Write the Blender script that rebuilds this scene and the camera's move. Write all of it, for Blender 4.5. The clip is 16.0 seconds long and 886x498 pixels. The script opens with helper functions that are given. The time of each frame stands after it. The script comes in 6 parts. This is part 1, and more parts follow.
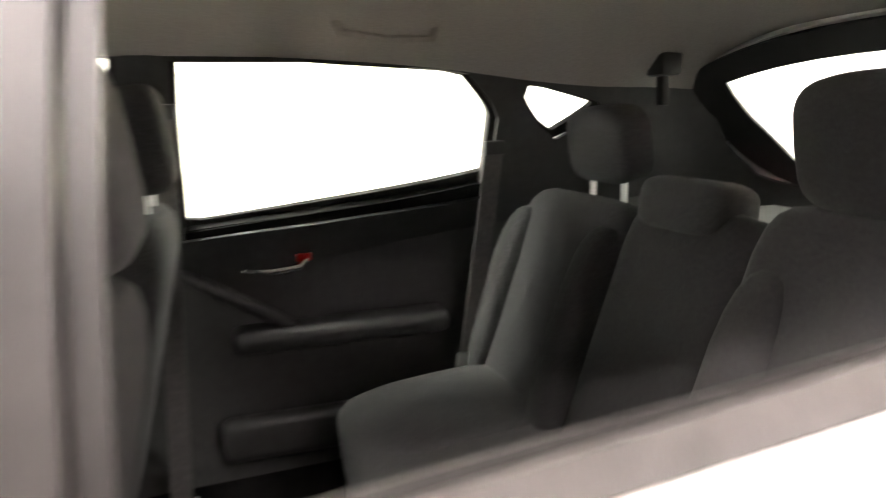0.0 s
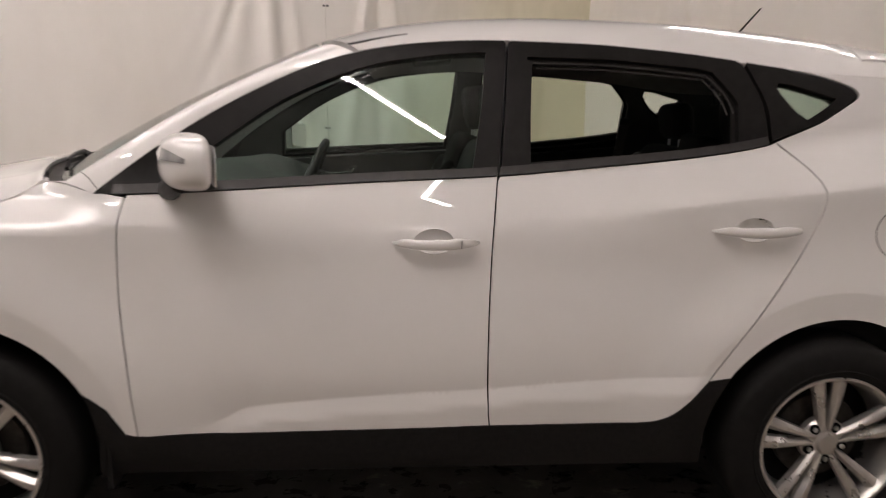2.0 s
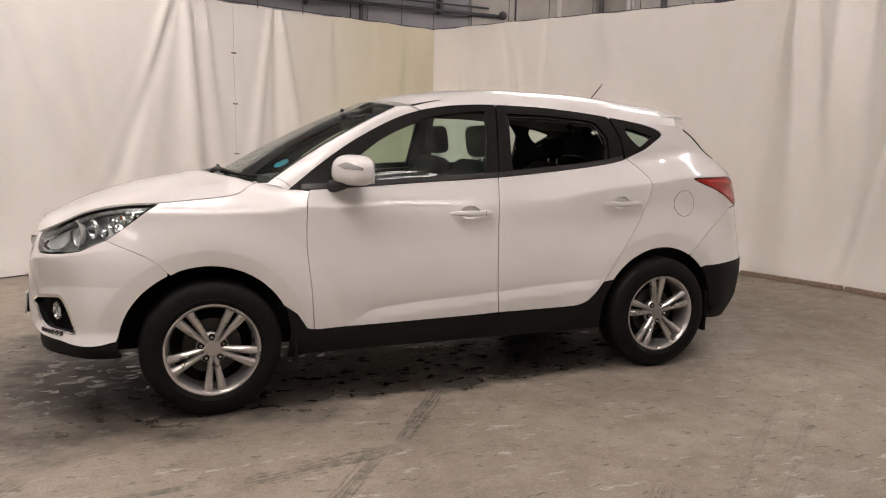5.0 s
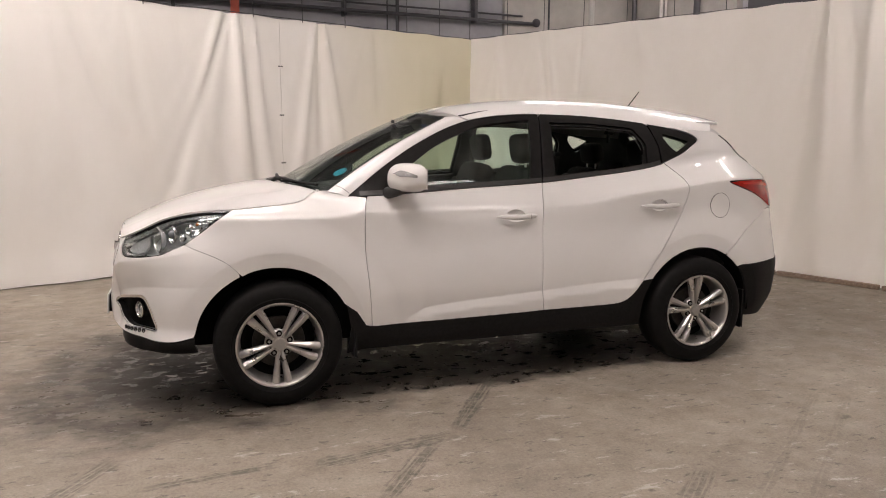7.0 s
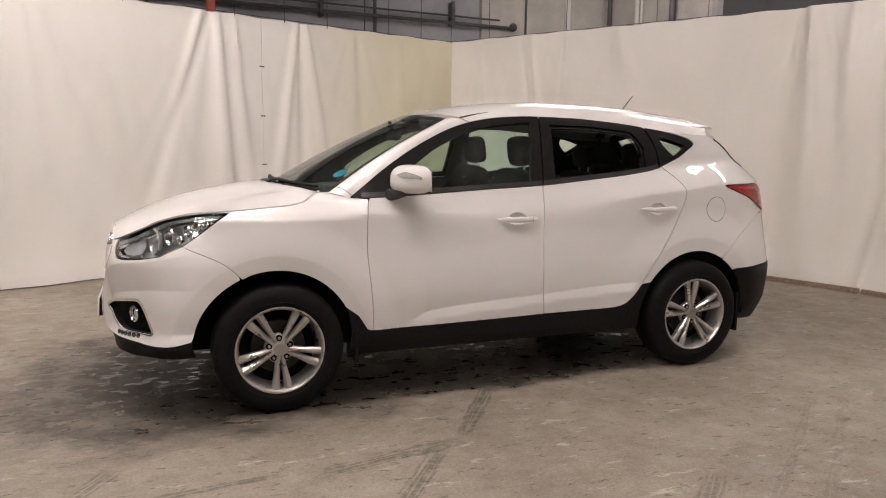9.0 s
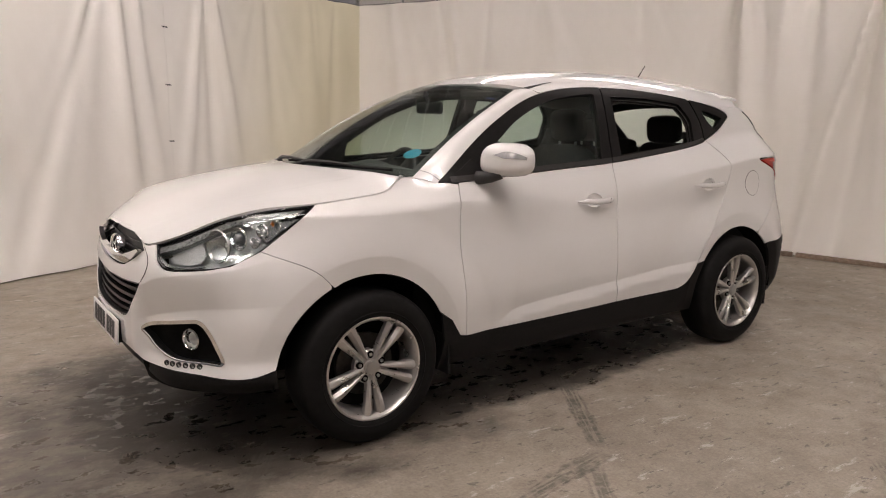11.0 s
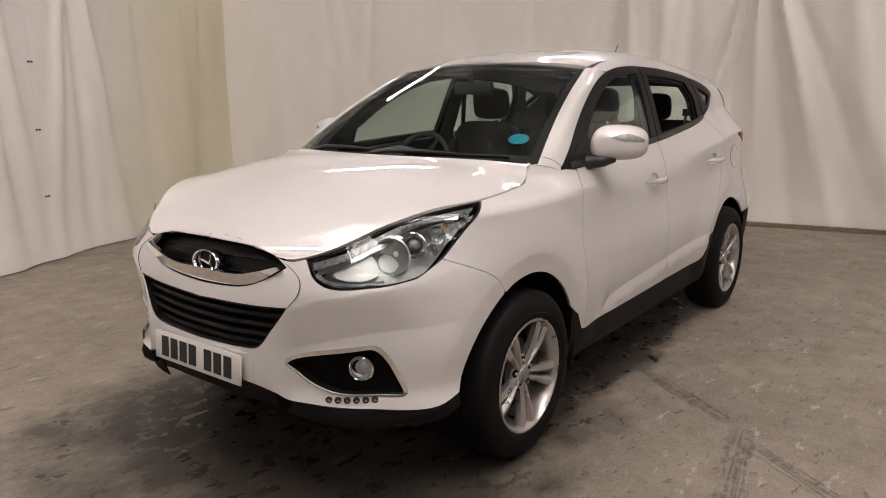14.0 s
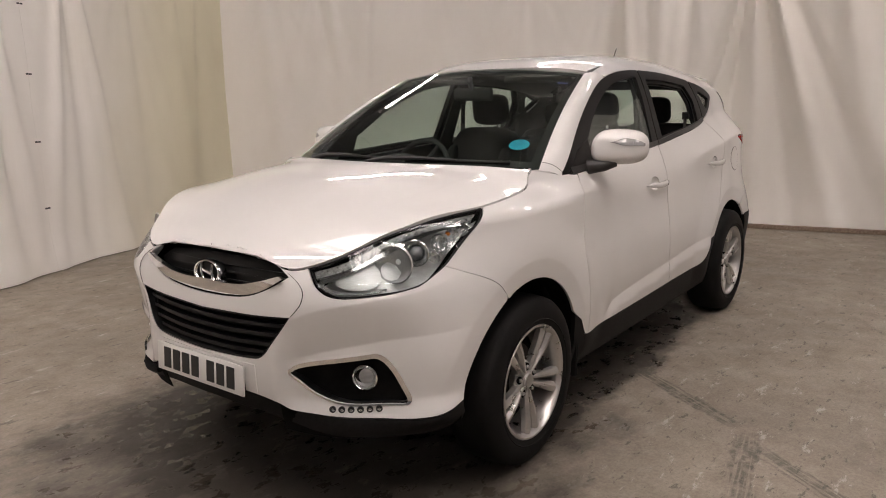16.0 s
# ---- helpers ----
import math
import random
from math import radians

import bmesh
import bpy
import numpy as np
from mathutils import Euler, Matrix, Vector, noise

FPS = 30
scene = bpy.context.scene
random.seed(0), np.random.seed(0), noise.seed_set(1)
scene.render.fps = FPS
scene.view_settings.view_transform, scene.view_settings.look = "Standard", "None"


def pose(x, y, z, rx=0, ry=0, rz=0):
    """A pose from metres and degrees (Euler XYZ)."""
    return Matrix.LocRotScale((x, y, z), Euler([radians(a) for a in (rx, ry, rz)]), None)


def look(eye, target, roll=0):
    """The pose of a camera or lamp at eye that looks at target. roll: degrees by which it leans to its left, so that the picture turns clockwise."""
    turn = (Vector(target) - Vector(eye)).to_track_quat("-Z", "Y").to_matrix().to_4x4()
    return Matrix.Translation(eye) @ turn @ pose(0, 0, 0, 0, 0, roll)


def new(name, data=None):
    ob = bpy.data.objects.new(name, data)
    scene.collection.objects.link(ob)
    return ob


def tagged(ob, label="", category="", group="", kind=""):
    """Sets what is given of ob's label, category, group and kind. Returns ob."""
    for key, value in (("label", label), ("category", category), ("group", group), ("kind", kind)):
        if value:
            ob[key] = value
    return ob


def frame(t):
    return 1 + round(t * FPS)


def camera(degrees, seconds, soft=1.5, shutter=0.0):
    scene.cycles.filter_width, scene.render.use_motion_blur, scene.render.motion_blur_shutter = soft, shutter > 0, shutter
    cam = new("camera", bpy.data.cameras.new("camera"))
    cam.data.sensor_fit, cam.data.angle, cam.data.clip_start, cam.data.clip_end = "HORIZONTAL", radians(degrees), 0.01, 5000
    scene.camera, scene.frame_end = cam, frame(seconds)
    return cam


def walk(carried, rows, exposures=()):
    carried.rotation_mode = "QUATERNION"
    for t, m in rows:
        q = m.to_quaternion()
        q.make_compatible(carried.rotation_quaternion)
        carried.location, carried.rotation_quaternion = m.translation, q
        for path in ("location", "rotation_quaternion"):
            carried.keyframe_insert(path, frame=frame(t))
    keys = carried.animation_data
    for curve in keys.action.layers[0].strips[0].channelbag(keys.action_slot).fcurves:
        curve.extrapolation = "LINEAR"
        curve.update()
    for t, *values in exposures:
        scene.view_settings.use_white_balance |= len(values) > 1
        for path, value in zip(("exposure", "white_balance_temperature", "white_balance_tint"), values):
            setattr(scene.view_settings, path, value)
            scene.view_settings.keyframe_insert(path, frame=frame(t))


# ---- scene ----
cam = camera(61.9, 16.0, soft=1.0, shutter=0.5)
PATH = [
    (0, (0.418, -1.05, 1.402), (0.985, 0.831, 1.041), -2.2),
    (0.1, (0.401, -1.13, 1.40), (0.883, 0.776, 1.038), -2.4),
    (0.2, (0.383, -1.215, 1.40), (0.776, 0.714, 1.047), -1.3),
    (0.3, (0.371, -1.296, 1.401), (0.720, 0.65, 1.066), -1.3),
    (0.5, (0.351, -1.495, 1.402), (0.574, 0.475, 1.077), -0.9),
    (0.7, (0.316, -1.691, 1.389), (0.404, 0.278, 1.027), -1.5),
    (1, (0.22, -1.972, 1.367), (0.263, -0.004, 1.012), -0.9),
    (1.5, (0.107, -2.469, 1.4), (0.165, -0.515, 0.973), 1.0),
    (2, (-0.04, -2.976, 1.394), (0.08, -1.018, 1.006), 0.7),
    (2.5, (-0.269, -3.446, 1.402), (-0.043, -1.482, 1.096), 1.7),
    (3, (-0.499, -3.864, 1.385), (-0.215, -1.915, 1.038), 0.1),
    (3.2, (-0.633, -3.975, 1.387), (-0.26, -2.047, 1.008), 0.2),
    (5.3, (-1.594, -4.663, 1.426), (-0.887, -2.817, 1.118), 0.8),
    (5.5, (-1.643, -4.719, 1.428), (-0.93, -2.876, 1.118), 0.7),
    (6, (-1.692, -4.774, 1.434), (-1.08, -2.894, 1.129), -0.1),
    (6.5, (-1.689, -4.786, 1.433), (-1.073, -2.907, 1.132), -0.0),
    (7, (-1.687, -4.793, 1.441), (-1.071, -2.914, 1.144), 0.1),
    (7.5, (-1.685, -4.788, 1.429), (-1.064, -2.908, 1.142), 0.0),
    (8, (-1.699, -4.793, 1.426), (-1.076, -2.913, 1.146), 0.2),
    (10.3, (-2.4, -4.091, 1.428), (-1.476, -2.347, 1.11), 0.6),
    (10.5, (-2.523, -3.949, 1.427), (-1.555, -2.229, 1.102), 0.5),
    (11, (-2.837, -3.563, 1.434), (-1.707, -1.952, 1.075), 0.4),
    (11.5, (-3.079, -3.201, 1.45), (-1.791, -1.719, 1.067), 1.9),
    (12, (-3.342, -2.861, 1.449), (-1.968, -1.458, 1.065), 0.5),
    (12.5, (-3.472, -2.581, 1.468), (-2.052, -1.233, 1.057), 0.6),
    (13, (-3.664, -2.37, 1.464), (-2.129, -1.148, 1.077), 0.9),
    (13.5, (-3.72, -2.3, 1.454), (-2.164, -1.112, 1.044), -0.4),
    (14, (-3.744, -2.286, 1.455), (-2.183, -1.109, 1.037), -0.2),
    (14.5, (-3.74, -2.286, 1.461), (-2.181, -1.102, 1.051), -0.2),
    (15, (-3.739, -2.285, 1.464), (-2.177, -1.104, 1.059), -0.1),
    (15.5, (-3.739, -2.28, 1.459), (-2.176, -1.099, 1.057), -0.7),
    (16, (-3.741, -2.275, 1.457), (-2.177, -1.095, 1.055), -1.0),
]
EXPOSURES = [(0, 3.8), (0.3, 3.15), (0.5, 1.85), (0.7, 0.65), (1.0, -0.05), (1.5, -0.33), (2.0, -0.36), (3.0, -0.14), (5.5, -0.06), (8.0, -0.06), (10.5, -0.12), (12.5, -0.28), (16.0, -0.34)]
walk(cam, [(t, look(eye, target, roll)) for t, eye, target, roll in PATH], EXPOSURES)

# ---- world and lights: a closed hall lit by ribbed rooflights and fluorescent tubes ----
world = bpy.data.worlds.new("hall_world")
scene.world = world
world.use_nodes = True
sky = world.node_tree.nodes.new("ShaderNodeTexSky")
sky.sky_type, sky.sun_disc, sky.sun_elevation = "NISHITA", False, radians(35)
world.node_tree.links.new(sky.outputs[0], world.node_tree.nodes["Background"].inputs[0])
world.node_tree.nodes["Background"].inputs[1].default_value = 0.08

ROOF_Z = 5.4
ROOFLIGHT, TUBE = 9.8, 145.0          # how strongly the rooflight sheets and the tubes glow

# ---- materials ----


def material(name, colour, rough=0.5, metal=0.0, **more):
    m = bpy.data.materials.new(name)
    m.use_nodes = True
    b = m.node_tree.nodes["Principled BSDF"]
    b.inputs["Base Color"].default_value = (*colour, 1)
    b.inputs["Roughness"].default_value = rough
    b.inputs["Metallic"].default_value = metal
    for key, value in more.items():
        b.inputs[key.replace("_", " ")].default_value = value
    return m


def node(m, kind, **sets):
    n = m.node_tree.nodes.new(kind)
    for key, value in sets.items():
        if key in n.inputs:
            n.inputs[key].default_value = value
    return n


def link(m, a, b):
    m.node_tree.links.new(a, b)


def grain(m, scale, low, high, where="Base Color", detail=5.0, stretch=None, rough_span=None, bump=0.0, bump_scale=None, dist=0.002):
    """Noise between two colours on a material, with a finer relief."""
    b = m.node_tree.nodes["Principled BSDF"]
    pos = node(m, "ShaderNodeTexCoord")
    src = pos.outputs["Object"]
    if stretch:
        mp = node(m, "ShaderNodeMapping", Scale=stretch)
        link(m, src, mp.inputs[0])
        src = mp.outputs[0]
    nz = node(m, "ShaderNodeTexNoise", Scale=scale, Detail=detail, Roughness=0.62)
    link(m, src, nz.inputs["Vector"])
    ramp = node(m, "ShaderNodeValToRGB")
    ramp.color_ramp.elements[0].position, ramp.color_ramp.elements[1].position = 0.32, 0.68
    ramp.color_ramp.elements[0].color, ramp.color_ramp.elements[1].color = (*low, 1), (*high, 1)
    link(m, nz.outputs[0], ramp.inputs[0])
    link(m, ramp.outputs[0], b.inputs[where])
    if rough_span:
        mr = node(m, "ShaderNodeMapRange")
        mr.inputs["To Min"].default_value, mr.inputs["To Max"].default_value = rough_span
        link(m, nz.outputs[0], mr.inputs[0])
        link(m, mr.outputs[0], b.inputs["Roughness"])
    if bump:
        fine = node(m, "ShaderNodeTexNoise", Scale=bump_scale or scale * 8, Detail=4.0)
        link(m, src, fine.inputs["Vector"])
        bp = node(m, "ShaderNodeBump", Strength=bump, Distance=dist)
        link(m, fine.outputs[0], bp.inputs["Height"])
        link(m, bp.outputs[0], b.inputs["Normal"])
    return m


def glowing(name, colour, strength):
    m = material(name, colour, 0.4)
    b = m.node_tree.nodes["Principled BSDF"]
    b.inputs["Emission Color"].default_value = (*colour, 1)
    b.inputs["Emission Strength"].default_value = strength
    return m


PAINT = grain(material("white_car_paint", (.73, .73, .72), 0.45, Coat_Weight=1.0, Coat_Roughness=0.02, Coat_IOR=1.6), 3.0, (.725, .712, .690), (.75, .738, .716), bump=0.015, bump_scale=900, dist=0.0003)
PLASTIC = grain(material("dark_grey_cladding_plastic", (.010, .0095, .0095), 0.6, Specular_IOR_Level=0.14), 60, (.0075, .0072, .007), (.013, .0125, .0122), rough_span=(.48, .65), bump=0.25, bump_scale=700, dist=0.0006)
GLOSS_BLACK = grain(material("satin_black_frame_paint", (.02, .018, .017), 0.42, Specular_IOR_Level=0.14), 25, (.008, .0075, .0072), (.013, .012, .0115), rough_span=(.34, .48))
RUBBER = grain(material("tyre_rubber", (.022, .021, .02), 0.75, Specular_IOR_Level=0.12), 30, (.0055, .0053, .0051), (.010, .0096, .0092), rough_span=(.5, .75), bump=0.2, bump_scale=300)
ALLOY = grain(material("silver_alloy", (.6, .58, .56), 0.30, 0.75), 14, (.46, .445, .42), (.56, .54, .515), rough_span=(.22, .36), bump=0.04, bump_scale=500)
WAIST_RUBBER = grain(material("satin_waist_rubber", (.03, .028, .027), 0.35, Specular_IOR_Level=0.42), 30, (.022, .021, .020), (.034, .032, .031), rough_span=(.28, .42), bump=0.08, bump_scale=400)
CHROME = material("chrome", (.82, .82, .82), 0.08, 1.0)
DARK = grain(material("underbody_black", (.008, .008, .008), 0.85, Specular_IOR_Level=0.08), 12, (.004, .004, .004), (.010, .0095, .009))
BLACK_PLASTIC = grain(material("black_grille_plastic", (.008, .008, .008), 0.4, Specular_IOR_Level=0.2), 40, (.006, .006, .006), (.010, .010, .010), rough_span=(.3, .5))
LINER = grain(material("grey_headlining_fabric", (.33, .31, .285), 0.9), 200, (.30, .28, .26), (.36, .34, .315), bump=0.3, bump_scale=900)
CLOTH = grain(material("charcoal_seat_cloth", (.035, .034, .035), 0.92, Sheen_Weight=0.04), 90, (.014, .0137, .0137), (.028, .0273, .0273), stretch=(1, 1, 2.5), bump=0.5, bump_scale=800)
TRIM = grain(material("black_interior_plastic", (.035, .034, .033), 0.5), 40, (.020, .0195, .019), (.034, .033, .032), rough_span=(.4, .6), bump=0.3, bump_scale=600)
STEEL = material("brushed_steel", (.5, .5, .49), 0.3, 1.0)
REDGLASS = grain(material("red_lamp_lens", (.42, .02, .012), 0.12, Specular_IOR_Level=0.35), 16, (.30, .010, .008), (.50, .025, .016), rough_span=(.08, .16))
WHITE_LABEL = material("white_plate_plastic", (.75, .75, .72), 0.3)
BLACK_INK = material("black_ink", (.012, .012, .012), 0.5)
STICKER = grain(material("turquoise_sticker", (.02, .32, .46), 0.4), 30, (.015, .27, .42), (.04, .40, .52))


def glass(name, tint, rough=0.0, specks=0.0, side=None):
    """Thin window glass: clear straight through, with a mirror coat on it, and dried specks if wanted (side: only over that span of y)."""
    m = bpy.data.materials.new(name)
    m.use_nodes = True
    t = m.node_tree
    t.nodes.clear()
    out = t.nodes.new("ShaderNodeOutputMaterial")
    clear, gloss, mix = t.nodes.new("ShaderNodeBsdfTransparent"), t.nodes.new("ShaderNodeBsdfGlossy"), t.nodes.new("ShaderNodeMixShader")
    clear.inputs[0].default_value = (*tint, 1)
    gloss.inputs["Roughness"].default_value = rough
    lw, power, span_ = t.nodes.new("ShaderNodeLayerWeight"), t.nodes.new("ShaderNodeMath"), t.nodes.new("ShaderNodeMapRange")
    lw.inputs[0].default_value = 0.5
    power.operation = "POWER"
    power.inputs[1].default_value = 4.5
    t.links.new(lw.outputs["Facing"], power.inputs[0])
    t.links.new(power.outputs[0], span_.inputs[0])
    span_.inputs["To Min"].default_value, span_.inputs["To Max"].default_value = 0.035, 0.85
    t.links.new(span_.outputs[0], mix.inputs[0])
    t.links.new(clear.outputs[0], mix.inputs[1])
    t.links.new(gloss.outputs[0], mix.inputs[2])
    last = mix
    if specks:
        co = t.nodes.new("ShaderNodeTexCoord")
        vo = t.nodes.new("ShaderNodeTexVoronoi")
        vo.inputs["Scale"].default_value = 210
        t.links.new(co.outputs["Object"], vo.inputs["Vector"])
        big = t.nodes.new("ShaderNodeTexNoise")
        big.inputs["Scale"].default_value = 5
        t.links.new(co.outputs["Object"], big.inputs["Vector"])
        dots = t.nodes.new("ShaderNodeMapRange")
        dots.inputs["From Min"].default_value, dots.inputs["From Max"].default_value = 0.30, 0.16
        t.links.new(vo.outputs["Distance"], dots.inputs[0])
        patch = t.nodes.new("ShaderNodeMapRange")
        patch.inputs["From Min"].default_value, patch.inputs["From Max"].default_value = 0.42, 0.60
        t.links.new(big.outputs[0], patch.inputs[0])
        mul = t.nodes.new("ShaderNodeMath")
        mul.operation = "MULTIPLY"
        t.links.new(dots.outputs[0], mul.inputs[0])
        t.links.new(patch.outputs[0], mul.inputs[1])
        mul2 = t.nodes.new("ShaderNodeMath")
        mul2.operation = "MULTIPLY"
        mul2.inputs[1].default_value = specks
        t.links.new(mul.outputs[0], mul2.inputs[0])
        if side:
            sep, reach = t.nodes.new("ShaderNodeSeparateXYZ"), t.nodes.new("ShaderNodeMapRange")
            reach.inputs["From Min"].default_value, reach.inputs["From Max"].default_value = side
            reach.inputs["To Max"].default_value = specks
            t.links.new(co.outputs["Object"], sep.inputs[0])
            t.links.new(sep.outputs[1], reach.inputs[0])
            t.links.new(reach.outputs[0], mul2.inputs[1])
        dirt = t.nodes.new("ShaderNodeBsdfDiffuse")
        dirt.inputs[0].default_value = (.5, .49, .46, 1)
        last = t.nodes.new("ShaderNodeMixShader")
        t.links.new(mul2.outputs[0], last.inputs[0])
        t.links.new(mix.outputs[0], last.inputs[1])
        t.links.new(dirt.outputs[0], last.inputs[2])
    t.links.new(last.outputs[0], out.inputs[0])
    return m


GLASS = glass("clear_window_glass", (.89, .95, .915))
GLASS_DIRTY = glass("speckled_window_glass", (.87, .94, .91), specks=0.5)
GLASS_SCREEN = glass("rain_specked_windscreen", (.85, .90, .875), specks=0.40, side=(-.30, -.50))
LENS = glass("lamp_lens", (.93, .95, .95))


# ---- mesh helpers ----
def mesh_object(name, bm, mat, parent=None, label="", shade=True, auto=None):
    me = bpy.data.meshes.new(name)
    bm.to_mesh(me)
    bm.free()
    me.materials.append(mat)
    if shade:
        me.polygons.foreach_set("use_smooth", [True] * len(me.polygons))
        if auto:
            me.set_sharp_from_angle(angle=radians(auto))
    ob = new(name, me)
    if parent:
        ob.parent = parent
    if label:
        ob["label"] = label
    return ob


def part(name, bm, mat, parent, label="", auto=35):
    return mesh_object(name, bm, mat, parent, label, True, auto)


def box(bm, x0, x1, y0, y1, z0, z1, bevel=0.0, seg=2, m=None):
    r = bmesh.ops.create_cube(bm, size=1.0)
    vs = r["verts"]
    for v in vs:
        v.co = Vector(((x0 + x1) / 2 + v.co.x * (x1 - x0), (y0 + y1) / 2 + v.co.y * (y1 - y0), (z0 + z1) / 2 + v.co.z * (z1 - z0)))
    if bevel:
        es = list({e for v in vs for e in v.link_edges})
        r2 = bmesh.ops.bevel(bm, geom=es, offset=bevel, segments=seg, affect="EDGES", profile=0.5)
        vs = list(set(r2["verts"]) | {v for v in vs if v.is_valid})
    if m is not None:
        bmesh.ops.transform(bm, matrix=m, verts=vs)
    return vs


def tube(bm, pts, r, sides=8, caps=True):
    """A round bar along points; r is a radius or one for each point."""
    pts = [Vector(p) for p in pts]
    rs = r if isinstance(r, (list, tuple)) else [r] * len(pts)
    rings, up = [], None
    for i, p in enumerate(pts):
        d = (pts[min(i + 1, len(pts) - 1)] - pts[max(i - 1, 0)]).normalized()
        if up is None:
            up = d.orthogonal().normalized()
        up = (up - d * up.dot(d)).normalized()
        side = d.cross(up)
        rings.append([bm.verts.new(p + (up * math.cos(a) + side * math.sin(a)) * rs[i]) for a in (2 * math.pi * k / sides for k in range(sides))])
    for a, b in zip(rings, rings[1:]):
        for k in range(sides):
            bm.faces.new((a[k], a[(k + 1) % sides], b[(k + 1) % sides], b[k]))
    if caps:
        bm.faces.new(rings[0][::-1])
        bm.faces.new(rings[-1])
    return bm


def lathe(bm, prof, m, steps=48, closed=False):
    """Spins (radius, along) points round the z axis of m."""
    rings = []
    for k in range(steps):
        a = 2 * math.pi * k / steps
        rings.append([bm.verts.new(m @ Vector((r * math.cos(a), r * math.sin(a), h))) for r, h in prof])
    n = len(prof)
    for k in range(steps):
        a, b = rings[k], rings[(k + 1) % steps]
        for i in range(n if closed else n - 1):
            j = (i + 1) % n
            bm.faces.new((a[i], b[i], b[j], a[j]))
    return bm


def grid_mesh(f, us, vs, thick=0.0):
    """A sheet f(u, v) over two lists of parameters, with thickness if wanted."""
    bm = bmesh.new()
    rows = [[bm.verts.new(f(u, v)) for v in vs] for u in us]
    for a, b in zip(rows, rows[1:]):
        for k in range(len(vs) - 1):
            bm.faces.new((a[k], a[k + 1], b[k + 1], b[k]))
    if thick:
        bm.normal_update()
        bmesh.ops.solidify(bm, geom=bm.faces[:], thickness=thick)
    return bm


def span(a, b, n):
    return [a + (b - a) * i / (n - 1) for i in range(n)]
# ---- car surfaces ----
def curve(*knots):
    """A smooth curve through (u, value) knots; flat slopes beyond the ends."""
    us, vs = [k[0] for k in knots], [k[1] for k in knots]
    n = len(us)
    sl = [(vs[i + 1] - vs[i]) / (us[i + 1] - us[i]) for i in range(n - 1)]
    ms = [sl[0]] + [0 if sl[i - 1] * sl[i] <= 0 else 2 * sl[i - 1] * sl[i] / (sl[i - 1] + sl[i]) for i in range(1, n - 1)] + [sl[-1]]

    def at(u):
        if u <= us[0]:
            return vs[0] + ms[0] * (u - us[0])
        if u >= us[-1]:
            return vs[-1] + ms[-1] * (u - us[-1])
        i = 0
        while u > us[i + 1]:
            i += 1
        h = us[i + 1] - us[i]
        t = (u - us[i]) / h
        return ((2 * t ** 3 - 3 * t * t + 1) * vs[i] + (t ** 3 - 2 * t * t + t) * h * ms[i]
                + (3 * t * t - 2 * t ** 3) * vs[i + 1] + (t ** 3 - t * t) * h * ms[i + 1])
    return at


def smooth(a, b, u):
    t = min(1.0, max(0.0, (u - a) / (b - a)))
    return t * t * (3 - 2 * t)


HALF, XF, XR, AF, AR = 0.892, -1.2, 1.35, 1.01, 0.89      # half width, where the ends begin to curve, their lengths
NF, NR = 2.5, 3.3
FRONT_AXLE, REAR_AXLE, HUB_Z, TRACK = -1.32, 1.32, 0.345, 0.79


def end_table(a, n, steps=240):
    rows, last, run = [], (0.0, HALF), 0.0
    for i in range(steps + 1):
        q = math.pi / 2 * i / steps
        p = (a * math.sin(q) ** (2 / n), HALF * max(0.0, math.cos(q)) ** (2 / n))
        run += math.hypot(p[0] - last[0], p[1] - last[1])
        last = p
        rows.append((run, *p))
    return np.array(rows)


FRONT_T, REAR_T = end_table(AF, NF), end_table(AR, NR)
S_NOSE, S_TAIL = XF - FRONT_T[-1, 0], XR + REAR_T[-1, 0]


def plan(s):
    """The body's outline from above: s runs from the nose's middle (S_NOSE) round the corner, along the side, to the tail's middle."""
    if s < XF:
        t = min(XF - s, FRONT_T[-1, 0])
        return XF - np.interp(t, FRONT_T[:, 0], FRONT_T[:, 1]), np.interp(t, FRONT_T[:, 0], FRONT_T[:, 2])
    if s > XR:
        t = min(s - XR, REAR_T[-1, 0])
        return XR + np.interp(t, REAR_T[:, 0], REAR_T[:, 1]), np.interp(t, REAR_T[:, 0], REAR_T[:, 2])
    return s, HALF


side_in = curve((0.15, .115), (0.24, .075), (0.32, .045), (0.42, .03), (0.52, .026), (0.7, .014), (0.88, .007), (0.97, .010), (1.04, .022),
                (1.11, .052), (1.19, .088), (1.30, .126), (1.41, .163), (1.50, .198), (1.57, .232), (1.62, .275), (1.66, .36))
nose_in = curve((0.18, .13), (0.28, .045), (0.38, .012), (0.5, 0.0), (0.6, .003), (0.73, .018), (0.85, .042), (0.93, .075), (1.0, .14), (1.1, .30))
tail_in = curve((0.18, .17), (0.28, .10), (0.4, .015), (0.6, 0.0), (0.7, .01), (0.99, .03), (1.16, .085), (1.33, .30), (1.47, .50), (1.58, .62))


